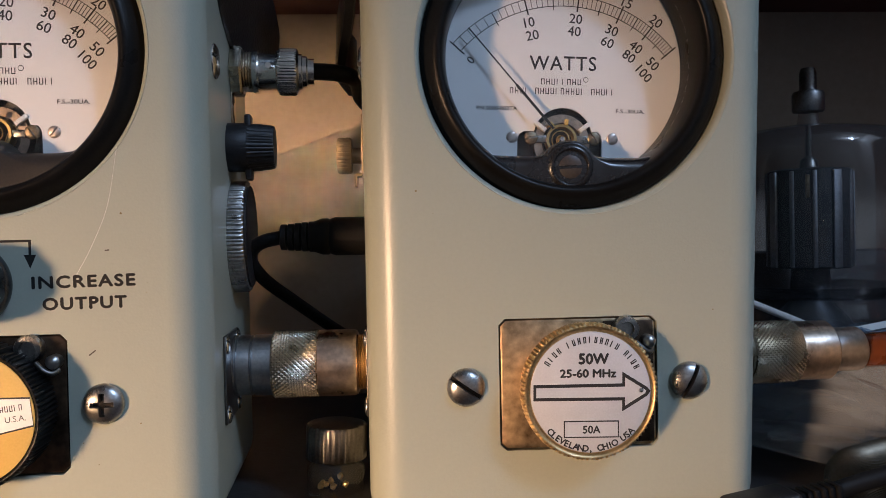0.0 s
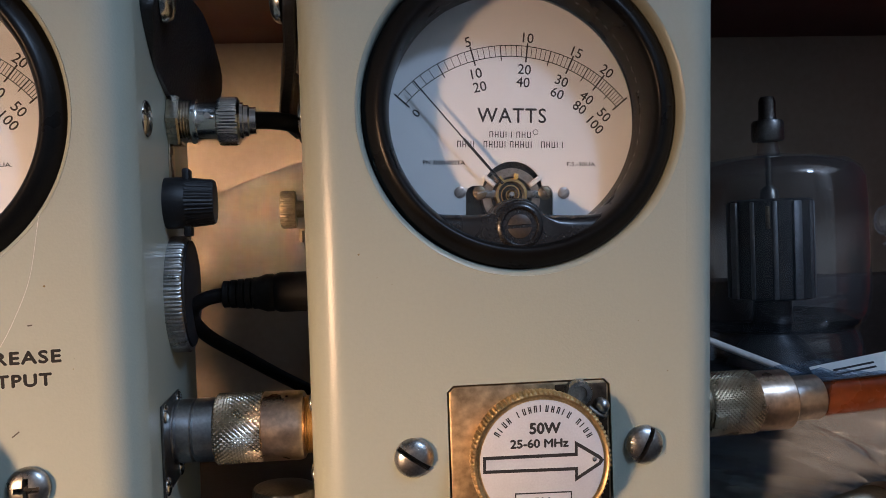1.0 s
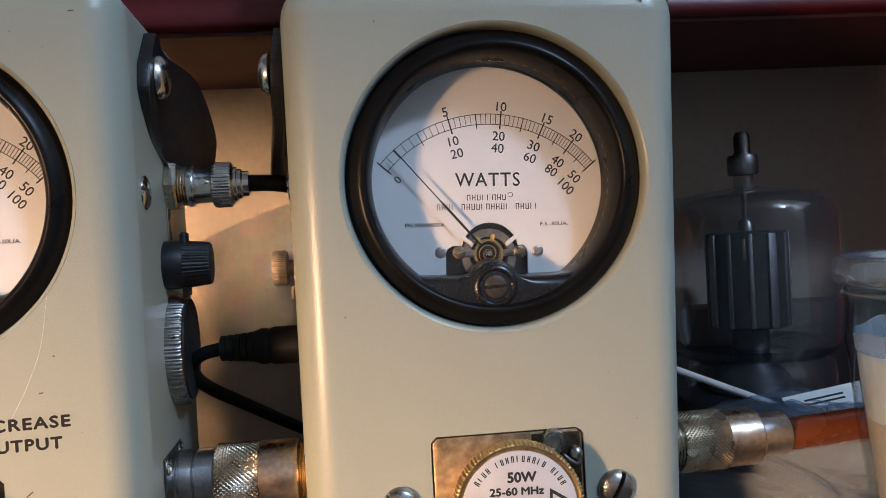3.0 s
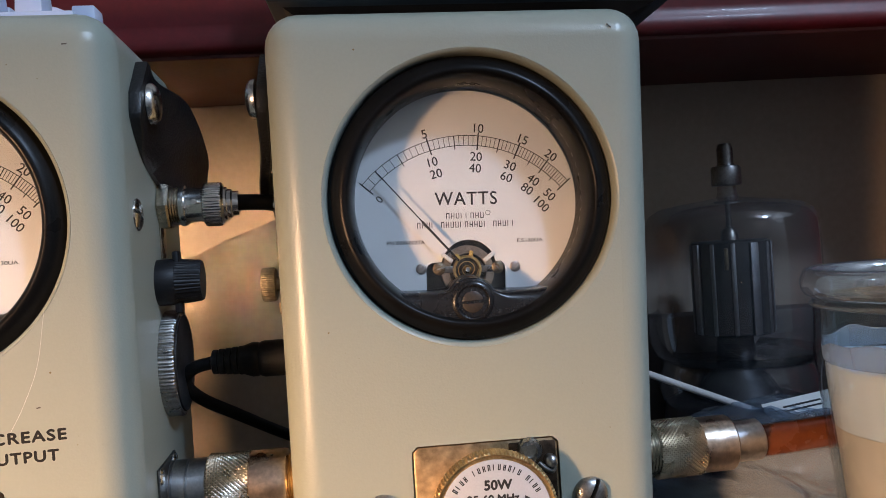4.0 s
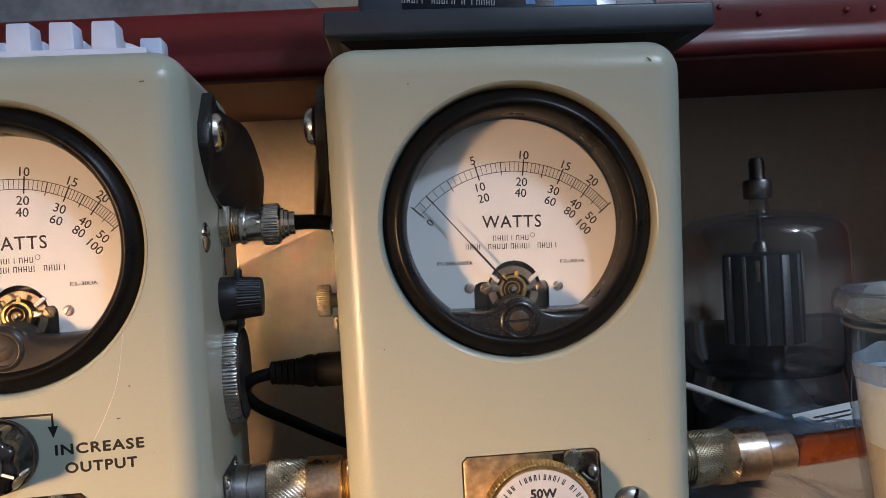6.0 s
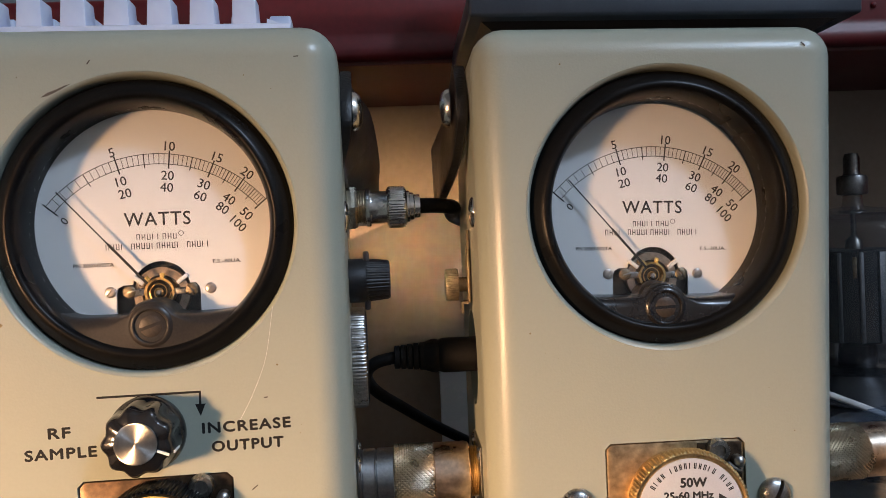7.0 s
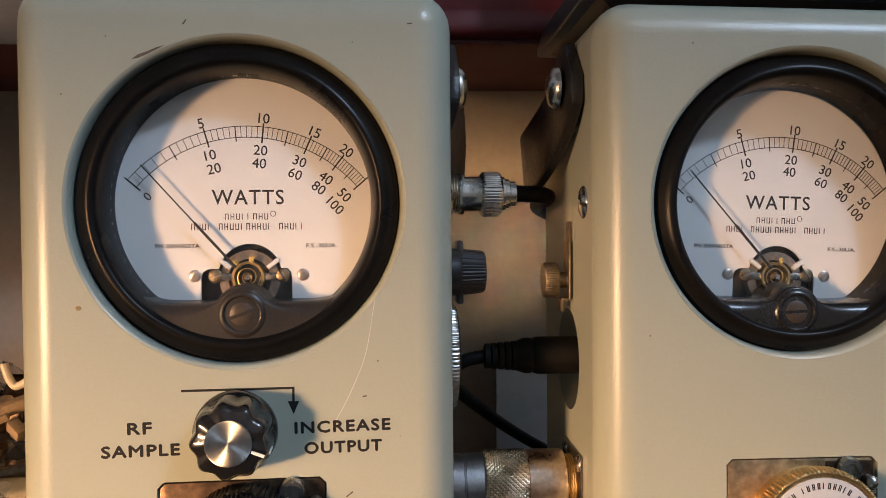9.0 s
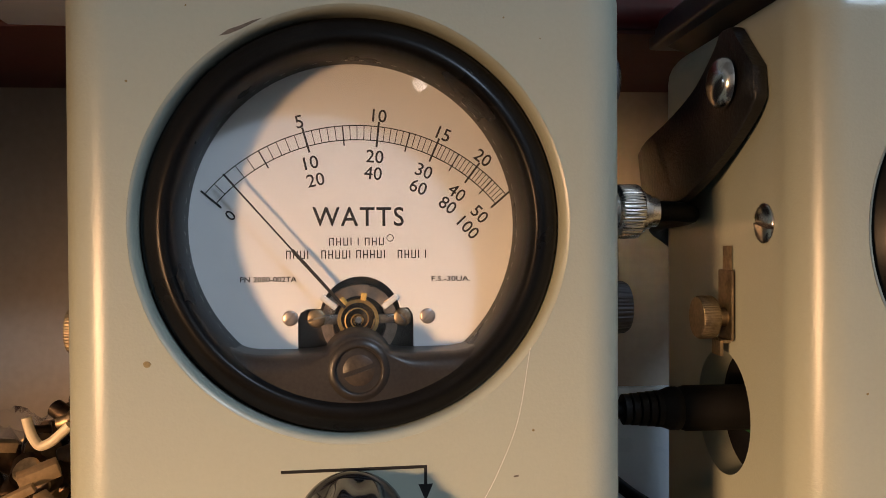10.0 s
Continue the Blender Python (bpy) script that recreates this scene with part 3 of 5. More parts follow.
    for s in (-1, 1):
        part("bracket", box(PX + s * 0.0066 - 0.0028, PX + s * 0.0066 + 0.0028, depth - 0.0004, depth + 0.0004, PZ - 0.0002, PZ + 0.0018, 0.0003), M_STEEL, works)
        screw(works, pose(PX + s * 0.0087, depth - 0.0002, PZ + 0.0011, 0, 35 * s + 20, 0), 0.0019, "slot", M_TARNISH).scale.y = 0.5
        part("stop_post", box(-0.0006, 0.0006, depth - 0.0008, depth + 0.0005, -0.0019, 0.0019, 0.0002), M_WHITE, works, m=pose(PX + s * 0.0062, 0, PZ + 0.0043, 0, s * 52, 0))
        screw(dial, pose(PX + s * 0.0139, depth, PZ + 0.0012, 0, -50, 0), 0.0016, "slot", M_WARM_NICKEL).scale.y = 0.5
    part("tab", box(-0.0006, 0.0006, depth - 0.0016, depth - 0.0011, -0.0008, 0.0008, 0.0002), M_YELLOW, works, m=pose(PX + 0.0008, 0, PZ + 0.0054, 0, 10, 0))
    part("tab", box(-0.0006, 0.0006, depth - 0.0016, depth - 0.0011, -0.0008, 0.0008, 0.0002), M_YELLOW, works, m=pose(PX - 0.0033, 0, PZ + 0.0046, 0, -35, 0))
    a = float(np.interp(watts, *SCALE))
    needle = box(-0.00016, 0.00016, depth - 0.0031, depth - 0.0028, 0.0045, 0.0400)
    box(-0.00032, 0.00032, depth - 0.0032, depth - 0.0028, 0.0045, 0.0200, bm=needle)
    part("needle", needle, M_INK, meter, "thin black pointer", m=spin @ pose(PX, 0, PZ, 0, a, 0), smooth=0)
    part("glass", turned([(0.0329, 0.0090), (0.0329, 0.0100)], "y", seg=64), M_GLASS, meter, "clear cover glass").visible_shadow = False
    return meter


def socket_plate(body, metal):
    """The worn brass plate round the plug-in element with its spring catch."""
    c = 0.0014
    x0, x1, z0, z1 = -0.0198, 0.0205, 0.0220, 0.0550
    pts = [(x0 + c, z0), (x1 - c, z0), (x1, z0 + c), (x1, z1 - c), (x1 - c, z1), (x0 + c, z1), (x0, z1 - c), (x0, z0 + c)]
    plate = part("socket_plate", prism(pts, 0.0004, 0.0045, 0.0004, 2), metal, body, "worn brass socket plate")
    if metal is M_PLATE:
        part("catch_plate", box(0.0068, 0.0199, 0.0000, 0.0006, 0.0228, 0.0543, 0.0003), M_DARK_PLATE, plate, "dark steel catch plate")
    b = turned([(0.0034, 0.0004), (0.0034, -0.0014), (0.0030, -0.0022), (0.0019, -0.0023), (0.0017, -0.0012), (0, -0.0012)], "y", (0.0125, 0, 0.0522), seg=30)
    part("catch_post", b, M_STEEL, plate)
    part("catch_pin", turned([(0.0017, 0.0004), (0.0017, -0.0024), (0.0010, -0.0032), (0, -0.0034)], "y", (0.0182, 0, 0.0490), seg=24), M_STEEL, plate)
    part("catch_spring", hose([(0.0145, -0.0026, 0.0490), (0.0162, -0.0030, 0.0474), (0.0180, -0.0026, 0.0464), (0.0192, -0.0010, 0.0470)], 0.0007, 10), M_DARK_STEEL, plate)
    return plate


def element_text(plug, text, r, a0, a1, tall, y, cx, cz, below=False, plain=False):
    """Letters round an arc of the label; a0 to a1 in degrees from straight up, clockwise."""
    for n, ch in enumerate(text):
        if ch == " ":
            continue
        a = a0 + (a1 - a0) * n / (len(text) - 1)
        x, z = cx + r * math.sin(radians(a)), cz + r * math.cos(radians(a))
        me = bars("X", tall, tall * 0.66, first=n, weight=0.17) if plain else word(ch, tall, bold=0.045)
        part("maker_mark" if plain else "letter", me, M_INK, plug, m=upright(x, y, z, -a + (180 if below else 0)))


def element(name, m, label, rim, dark):
    """A plug-in element: knurled rim and a printed round label."""
    t = thing(name, m, label, "plug-in element", "plug-in elements")
    r = 0.0170
    if not dark:
        part("barrel", turned([(0.0150, 0.0035), (0.0152, 0.0030), (0.0152, -0.0056), (0, -0.0056)], "y", seg=64), rim, t)
    back = [(r * 0.93, 0.0030), (r * 0.985, 0.0020), (r, 0.0008)] if dark else [(r * 0.93, -0.0046), (r * 0.985, -0.0050), (r, -0.0056)]
    prof = back + [(r, -0.0088), (r * 0.985, -0.0095), (r * 0.955, -0.0097), (r * 0.93, -0.0096), (r * 0.915, -0.0091), (0, -0.0091)]
    part("knurled_rim", turned(prof, "y", seg=360, wave=toothed(90, 0.030, (2, 3, 4))), rim, t, smooth=50)
    wide = 0.0154 if dark else 0.0149
    lab = part("label_disc", turned([(wide, -0.0089), (wide, -0.00935), (wide - 0.0003, -0.0095), (0, -0.0095)], "y", seg=64), M_YELLOW if dark else M_LABEL, t, "yellow printed label" if dark else "silvery white printed label")
    y = -0.00953
    if dark:
        part("print", prism([(-0.0148, 0.0035), (-0.0118, 0.0088), (-0.0020, 0.0), (-0.0118, -0.0088), (-0.0148, -0.0035)], y - 0.00002, y + 0.00004), M_BLUE, lab, smooth=0)
        part("print", prism([(-0.0095, 0.0062), (0.0149, 0.0032), (0.0149, -0.0036), (-0.0095, -0.0062), (-0.0030, 0.0)], y - 0.00004, y + 0.00002), M_INK, lab, smooth=0)
        part("print", prism([(-0.0086, 0.0058), (0.0148, 0.0028), (0.0148, -0.0032), (-0.0086, -0.0058), (-0.0022, 0.0)], y - 0.00008, y), M_WHITE, lab, smooth=0)
        part("lettering", word("82014", 0.0019, 0.0058), M_INK, lab, m=upright(0.0008, y, 0.0116))
        part("lettering", word("25-60 MHz", 0.0017, 0.0094), M_INK, lab, m=upright(0.0010, y, 0.0086))
        part("lettering", word("25 W", 0.0017, 0.0048), M_INK, lab, m=upright(0.0010, y, 0.0060))
        part("maker_mark", bars("XXXXXXXXXXX", 0.0014, 0.0110), M_INK, lab, m=upright(0.0075, y - 0.00006, 0.0012))
        part("lettering", word("U.S.A.", 0.0014, 0.0045), M_INK, lab, m=upright(0.0112, y - 0.00006, -0.0012))
    else:
        part("lettering", word("50W", 0.0026, 0.0073, bold=0.06), M_INK, lab, m=upright(0.0007, y, 0.0083))
        part("lettering", word("25-60 MHz", 0.0020, 0.0138, bold=0.06), M_INK, lab, m=upright(-0.0007, y, 0.0047))
        arrow = [(-0.0142, 0.0019), (0.0078, 0.0021), (0.0078, 0.0050), (0.0140, 0.0012), (0.0149, 0.0002), (0.0140, -0.0010), (0.0078, -0.0048), (0.0078, -0.0021), (-0.0142, -0.0021)]
        k = [(-0.0135, 0.0011), (0.0085, 0.0013), (0.0085, 0.0036), (0.0134, 0.0006), (0.0138, 0.0002), (0.0134, -0.0004), (0.0085, -0.0034), (0.0085, -0.0013), (-0.0135, -0.0013)]
        part("print", prism(arrow, y - 0.00002, y + 0.00004), M_INK, lab, smooth=0)
        part("print", prism(k, y - 0.00006, y), M_LABEL, lab, smooth=0)
        part("print", box(-0.0067, 0.0070, y - 0.00002, y + 0.00004, -0.0112, -0.0070), M_INK, lab, smooth=0)
        part("print", box(-0.0064, 0.0067, y - 0.00006, y, -0.0109, -0.0073), M_LABEL, lab, smooth=0)
        part("lettering", word("50A", 0.0019, 0.0043, bold=0.04), M_INK, lab, m=upright(0.0002, y - 0.00006, -0.0091))
        element_text(lab, "XXXX XXXXXXXXXX XXXX", 0.0129, -56, 62, 0.0016, y, 0, 0, plain=True)
        element_text(lab, "CLEVELAND, OHIO USA", 0.0138, -134, -226, 0.0016, y, 0, 0, below=True)
        part("pip", turned([(0.0007, y), (0.0005, y - 0.0003), (0, y - 0.0004)], "y", (0.0125, 0, 0.0004), seg=16), M_CHROME, lab)
    return t


def strap(body, side, points, wides):
    """A black leather carrying strap with its domed rivet; side is -1 or 1."""
    s = part("strap", strip(points, wides, 0.0034), M_LEATHER, body, "black leather carrying strap")
    b = turned([(0.0062, 0.0), (0.0060, 0.0012), (0.0049, 0.0024), (0.0028, 0.0031), (0, 0.0033)], "x", seg=32)
    part("rivet", b, M_CHROME, s, "domed steel rivet", m=Matrix.Translation((side * (W / 2 + (0.0036 if side > 0 else 0.0055)), 0.0270, 0.1570 if side > 0 else 0.1578)) @ Matrix.Diagonal((side, 1, 1, 1)))
    return s


def thumb_nut(body, side):
    """A knurled nut on a bent clip, on the side of the case."""
    x = side * W / 2
    sgn = Matrix.Diagonal((side, 1, 1, 1))
    clip = bmesh.new()
    box(0.0006, 0.0014, 0.0320, 0.0400, 0.0955, 0.1130, 0.0003, bm=clip)
    box(0.0014, 0.0030, 0.0325, 0.0395, 0.0950, 0.0958, bm=clip)
    box(0.0028, 0.0036, 0.0335, 0.0385, 0.0918, 0.0955, bm=clip)
    box(0.0004, 0.0010, 0.0340, 0.0380, 0.1130, 0.1190, bm=clip)
    c = part("clip", clip, M_TARNISH, body, m=Matrix.Translation((x, 0, 0)) @ sgn)
    n = turned([(0.0024, 0.0010), (0.0024, 0.0042), (0.0050, 0.0043), (0.0054, 0.0048), (0.0054, 0.0081), (0.0050, 0.0086), (0, 0.0086)], "x", seg=192, wave=toothed(48, 0.03, (3, 4)))
    part("thumb_nut", n, M_TARNISH, c, "knurled tarnished brass thumb nut", m=Matrix.Translation((0, 0.0360, 0.1012)))
    return c


def flange(body, side, metal, sunk=0.0):
    """The square connector flange with four screws on the side of the case, round a threaded socket."""
    x = side * (W / 2 - sunk)
    sgn = Matrix.Translation((x, 0, 0)) @ Matrix.Diagonal((side, 1, 1, 1))
    b = box(0.0001, 0.0008, 0.0200, 0.0440, 0.0270, 0.0510, 0.0002)
    f = part("connector_flange", b, M_DARK_STEEL, body, m=sgn)
    for y in (0.0225, 0.0415):
        for z in (0.0295, 0.0485):
            screw(f, Matrix.Translation((0.0008, y, z)) @ Matrix.Rotation(radians(90), 4, "Z") @ Matrix.Rotation(radians(30), 4, "Y") @ Matrix.Diagonal((1, 0.7, 1, 1)), 0.0025, "slot", M_CHROME)
    thread = [(0.0034 + (0.0003 if k % 2 else 0), 0.0008 + 0.0003 * k) for k in range(16)]
    part("thread", turned(thread, "x", (0, 0.0320, 0.0390), seg=32), metal, f)
    return f


def wattmeter(m, label, turn, depth, watts, extras, mid, off, tall, slope=0.0, taper=0.0):
    t = thing("wattmeter", m, label, "wattmeter", "two wattmeters")
    shell = box(-W / 2, W / 2, 0, D, 0, tall, 0.0098, 6)
    for v in shell.verts:
        if v.co.z > 0.15:
            v.co.z -= slope * (v.co.x / W + 0.5)
        if taper and v.co.x > 0.03:
            v.co.x -= 0.0004 + taper * (0.165 - v.co.z)
    cuts = [turned([(0.0414, -0.02), (0.0414, 0.030)], "y", (mid[0], 0, mid[1]), seg=128)]
    c = 0.0016
    x0, x1, z0, z1 = -0.0202, 0.0209, 0.0216, 0.0554
    cuts.append(prism([(x0 + c, z0), (x1 - c, z0), (x1, z0 + c), (x1, z1 - c), (x1 - c, z1), (x0 + c, z1), (x0, z1 - c), (x0, z0 + c)], -0.02, 0.0046))
    if not extras:
        cuts.append(turned([(0.0158, -0.03), (0.0158, 0.018)], "x", (-W / 2, 0.0405, 0.0765), seg=64))
    body = part("case", carved(shell, cuts), M_ENAMEL, t, "grey-green enamelled steel case")
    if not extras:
        # Black cup stands in for the shade inside the hollow case
        part("hollow_shade_cup", turned([(0.0155, -0.0010), (0.0150, 0.0000), (0.0148, 0.0115), (0, 0.0115)], "x", (-W / 2 + 0.0080, 0.0405, 0.0765), seg=48, cap=False), M_BLACK, body, "black cup for the shade inside the hollow case")
    body.modifiers.new("normals", "WEIGHTED_NORMAL").keep_sharp = True
    rim = [(0.04135, -0.0001), (0.0411, 0.00003), (0.0407, 0.0003), (0.0403, 0.0009), (0.0401, 0.0018), (0.0400, 0.0030), (0.0400, 0.0110)]
    part("opening_rim", turned(rim, "y", (mid[0], 0, mid[1]), seg=128, cap=False), M_ENAMEL, body, smooth=32)
    round_meter(t, turn, depth, watts, mid, off, M_COVER if extras else M_GLOSSY_COVER)
    socket_plate(t, M_DARK_PLATE if extras else M_PLATE)
    screw(t, pose(-0.0288, 0, 0.0383, 0, 35, 0), 0.0049, "slot", M_STEEL)
    screw(t, pose(0.0290, 0, 0.0383, 0, 0 if extras else -62, 0), 0.0049, "cross" if extras else "slot", M_STEEL)
    for s in (-1, 1):
        screw(t, Matrix.Translation((s * W / 2 - (0.0017 if taper and s > 0 else 0), 0.0175, 0.1243)) @ Matrix.Rotation(radians(s * 90), 4, "Z") @ Matrix.Rotation(radians(12), 4, "Y") @ Matrix.Diagonal((1, 0.55, 1, 1)), 0.0047, "slot", M_CHROME)
    thumb_nut(t, -1)
    flange(t, -1, M_GREY_METAL if extras else M_BRASS)
    flange(t, 1, M_GREY_METAL, 0.0046 if taper else 0.0)
    return t


A_POSE = pose(-0.1457, -0.0079, 0.0, 0, 0, 3.28)
B_POSE = pose(0, 0, 0)
meter_a = wattmeter(A_POSE, "grey-green enamelled wattmeter with a black sample knob", 0.0, 0.0127, 1.0, True, (0.0001, 0.1239), (0.0002, 0.0002), 0.1784)
meter_b = wattmeter(B_POSE, "grey-green enamelled wattmeter with a gold plug-in element", -1.9, 0.0153, 1.0, False, (0.0011, 0.1231), (-0.0008, -0.00115), H, 0.0021, 0.031)

hw = W / 2
strap(meter_a, 1, [(hw + 0.0018, 0.0220, 0.1642), (hw + 0.0018, 0.0275, 0.1572), (hw + 0.0036, 0.0440, 0.1515), (hw + 0.0052, 0.0580, 0.1420), (hw + 0.0052, 0.0610, 0.1355), (hw + 0.0048, 0.0615, 0.1290)],
      [(0, 0.0090, 0.0090), (0.0005, 0.0090, 0.0090), (0.0045, 0.0150, 0.0110), (0.0060, 0.0160, 0.0060), (0.0055, 0.0120, 0.0020), (0.0055, 0.0110, 0.0)])
strap(meter_b, -1, [(-hw - 0.0020, 0.0215, 0.1655), (-hw - 0.0028, 0.0268, 0.1580), (-hw - 0.0040, 0.0380, 0.1500), (-hw - 0.0070, 0.0510, 0.1425), (-hw - 0.0085, 0.0650, 0.1390), (-hw - 0.0060, 0.0820, 0.1370)],
      [(0, 0.0095, 0.0095), (0, 0.0095, 0.0095), (0, 0.0090, 0.0095), (0, 0.0080, 0.0105), (0, 0.0060, 0.0105), (0, 0.0030, 0.0105)])

# element plugs
element("plug_in_element", A_POSE @ pose(0.0012, 0, 0.0376, 0, -6, 0), "black knurled plug-in element with a yellow label", M_BAKELITE, True)
element("plug_in_element", B_POSE @ pose(0.0011, 0, 0.0379, 0, 1.2, 0), "gold knurled plug-in element with a white arrow label", M_GILT, False)
side_disc = thing("plug_in_element", A_POSE @ pose(hw, 0.0470, 0.0780, 0, 0, 90), "nickel knurled plug-in element in the side of the case", "plug-in element", "plug-in elements")
part("knurled_rim", turned([(0.0155, 0.001), (0.0165, 0.0002), (0.0168, -0.0002), (0.0168, -0.0040), (0.0163, -0.0046), (0.0150, -0.0048), (0, -0.0047)], "y", seg=360, wave=toothed(90, 0.022, (2, 3))), M_STEEL, side_disc, smooth=50)
part("face", turned([(0.0155, -0.0047), (0.0152, -0.0052), (0, -0.0052)], "y", seg=64), M_BLACK, side_disc, "dark label face")


def sample_knob():
    """The fluted black knob with its spun cap, and the printing round it."""
    t = thing("control_knob", A_POSE @ pose(-0.0010, 0, 0.0676), "fluted black control knob with a bright metal cap", "knob")
    part("skirt", turned([(0.0101, -0.0004), (0.0103, -0.0010), (0.0101, -0.0026), (0.0092, -0.0036), (0, -0.0036)], "y", seg=64), M_KNOB, t)
    flute = lambda a, k: 1.0 - 0.055 * (1 + math.cos(a * 9 + 0.4)) * (1 if 0 < k < 6 else 0.4)
    body = [(0.0098, -0.0034), (0.0098, -0.0046), (0.0096, -0.0076), (0.0093, -0.0106), (0.0089, -0.0116), (0.0080, -0.0123), (0, -0.0124)]
    k = part("grip", turned(body, "y", seg=180, wave=flute), M_KNOB, t, smooth=60)
    cap = [(0.0054, -0.0121)] + [(0.0054 - 0.00036 * n, -0.0129 - (0.00004 if n % 2 else 0)) for n in range(15)] + [(0, -0.0130)]
    part("cap", turned(cap, "y", seg=64), M_ALU, k, "spun aluminium cap", smooth=30)
    part("pointer_line", box(0.0056, 0.0088, -0.0126, -0.0123, -0.00035, 0.00035), M_WHITE, k, m=pose(0, 0, 0, 0, 22, 0), smooth=0)
    part("pointer_line", box(0.0095, 0.0099, -0.0114, -0.0060, -0.0003, 0.0003), M_WHITE, k, m=pose(0, 0, 0, 0, 17, 0), smooth=0)
    return t


sample_knob()
f = -0.00003
for text, x, z, tall, wide in (("RF", -24.1, 69.0, 2.9, 5.6), ("SAMPLE", -23.9, 63.5, 2.9, 18.4), ("INCREASE", 25.1, 68.0, 2.9, 23.6), ("OUTPUT", 25.2, 62.8, 2.9, 19.1)):
    part("lettering", word(text, tall / 1000, wide / 1000, bold=0.054, space=1.14), M_PANEL_INK, meter_a, "black printed panel lettering", m=upright(x / 1000, f, z / 1000, 0.6))
part("printed_line", box(-0.0141, 0.0133, f - 0.00003, f + 0.00004, 0.0775, 0.0781), M_PANEL_INK, meter_a, smooth=0)
part("printed_line", box(0.0127, 0.0133, f - 0.00003, f + 0.00004, 0.0735, 0.0775), M_PANEL_INK, meter_a, smooth=0)
part("printed_arrow", prism([(0.0116, 0.0745), (0.0144, 0.0745), (0.0130, 0.0712)], f - 0.00003, f + 0.00004), M_PANEL_INK, meter_a, smooth=0)

# chips in the enamel
for who, x, z, r in ((meter_a, -37.9, 98.6, 0.8), (meter_a, -30.5, 164, 0.2), (meter_a, 28.5, 163.5, 0.2), (meter_a, 34, 84, 0.3), (meter_a, -41, 150, 0.3), (meter_b, -40.5, 88.5, 0.3), (meter_b, -29, 165, 0.3)):
    pts = [(x / 1000 + r / 1000 * random.uniform(0.5, 1.1) * math.cos(a * 0.9), z / 1000 + r / 1000 * random.uniform(0.5, 1.1) * math.sin(a * 0.9)) for a in range(7)]
    part("chip", prism(pts, -0.00006, 0.0002), M_SHADE, who, "chipped paint")
scrape = [(-24.6, 158.6), (-23.0, 159.8), (-20.8, 160.6), (-18.6, 161.6), (-16.8, 162.1), (-18.4, 161.2), (-20.6, 160.0), (-22.8, 159.0)]
part("scrape", prism([(x / 1000, z / 1000) for x, z in scrape], -0.00005, 0.0002), M_DARK_CHIP, meter_a, "dark scraped paint")
for who, x, z, long, turn in ((meter_a, 42.8, 168.4, 1.3, 5), (meter_a, 30.6, 75.2, 1.0, 8), (meter_a, 26.6, 50.6, 2.0, 38), (meter_b, 42.3, 168.7, 1.6, -40), (meter_a, -12, 167.8, 1.4, 55)):
    part("nick", box(-long / 2000, long / 2000, -0.00005, 0.0002, -0.00016, 0.00016), M_DARK_CHIP, who, m=pose(x / 1000, 0, z / 1000, 0, -turn, 0), smooth=0)
specks = random.Random(23)
for who in (meter_a, meter_b):
    for n in range(26):
        x, z, r = specks.uniform(-0.042, 0.042), specks.uniform(0.006, 0.168), specks.uniform(0.00007, 0.00018)
        if math.hypot(x, z - 0.124) < 0.043 or (abs(x) < 0.023 and z < 0.082):
            continue
        pts = [(x + r * specks.uniform(0.6, 1.3) * math.cos(a * 1.05), z + r * specks.uniform(0.6, 1.3) * math.sin(a * 1.05)) for a in range(6)]
        part("speck", prism(pts, -0.00005, 0.0002), M_SHADE, who)
scratch = hose([(0.0335, -0.00002, 0.1000), (0.0310, -0.00002, 0.0860), (0.0270, -0.00002, 0.0760), (0.0235, -0.00002, 0.0695)], 0.000045, 5)
part("scratch", scratch, M_WHITE, meter_a, "fine pale scratch")

# ---- plugs, posts and cables between the meters ----


def bnc():
    t = thing("coax_plug", A_POSE @ pose(hw, 0.0490, 0.1280), "bright nickel twist-lock coax plug on the case side", "connector")
    hexa = turned([(0.0078, 0.0002), (0.0080, 0.0008), (0.0080, 0.0030), (0.0076, 0.0036), (0, 0.0036)], "x", seg=6)
    part("hex_nut", hexa, M_NICKEL, t, smooth=20)
    part("ground_tag", box(0.0001, 0.0006, -0.004, 0.004, -0.0165, -0.004, 0.0002), M_NICKEL, t)
    thread = [(0.0058 + (0.0003 if k % 2 else 0), 0.0036 + 0.0004 * k) for k in range(9)]
    part("thread", turned(thread, "x", seg=32), M_NICKEL, t)
    part("barrel", turned([(0.0064, 0.0066), (0.0066, 0.0070), (0.0066, 0.0082), (0.0055, 0.0084), (0.0055, 0.0136), (0.0058, 0.0140)], "x", seg=40), M_CHROME, t)
    part("lug", turned([(0.0009, 0.0050), (0.0009, 0.0064), (0, 0.0066)], "y", (0.0115, -0.0115, 0.0008), seg=14), M_CHROME, t)
    grip = [(0.0060, 0.0136), (0.0069, 0.0142), (0.0071, 0.0150), (0.0071, 0.0190), (0.0069, 0.0197), (0.0062, 0.0202), (0.0054, 0.0204), (0.0054, 0.0212), (0.0047, 0.0214), (0.0047, 0.0226), (0.0040, 0.0230), (0.0040, 0.0248), (0, 0.0250)]
    part("coupling_sleeve", turned(grip, "x", seg=192, wave=toothed(48, 0.035, (2, 3))), M_CHROME, t, "fluted nickel coupling sleeve", smooth=50)
    return t


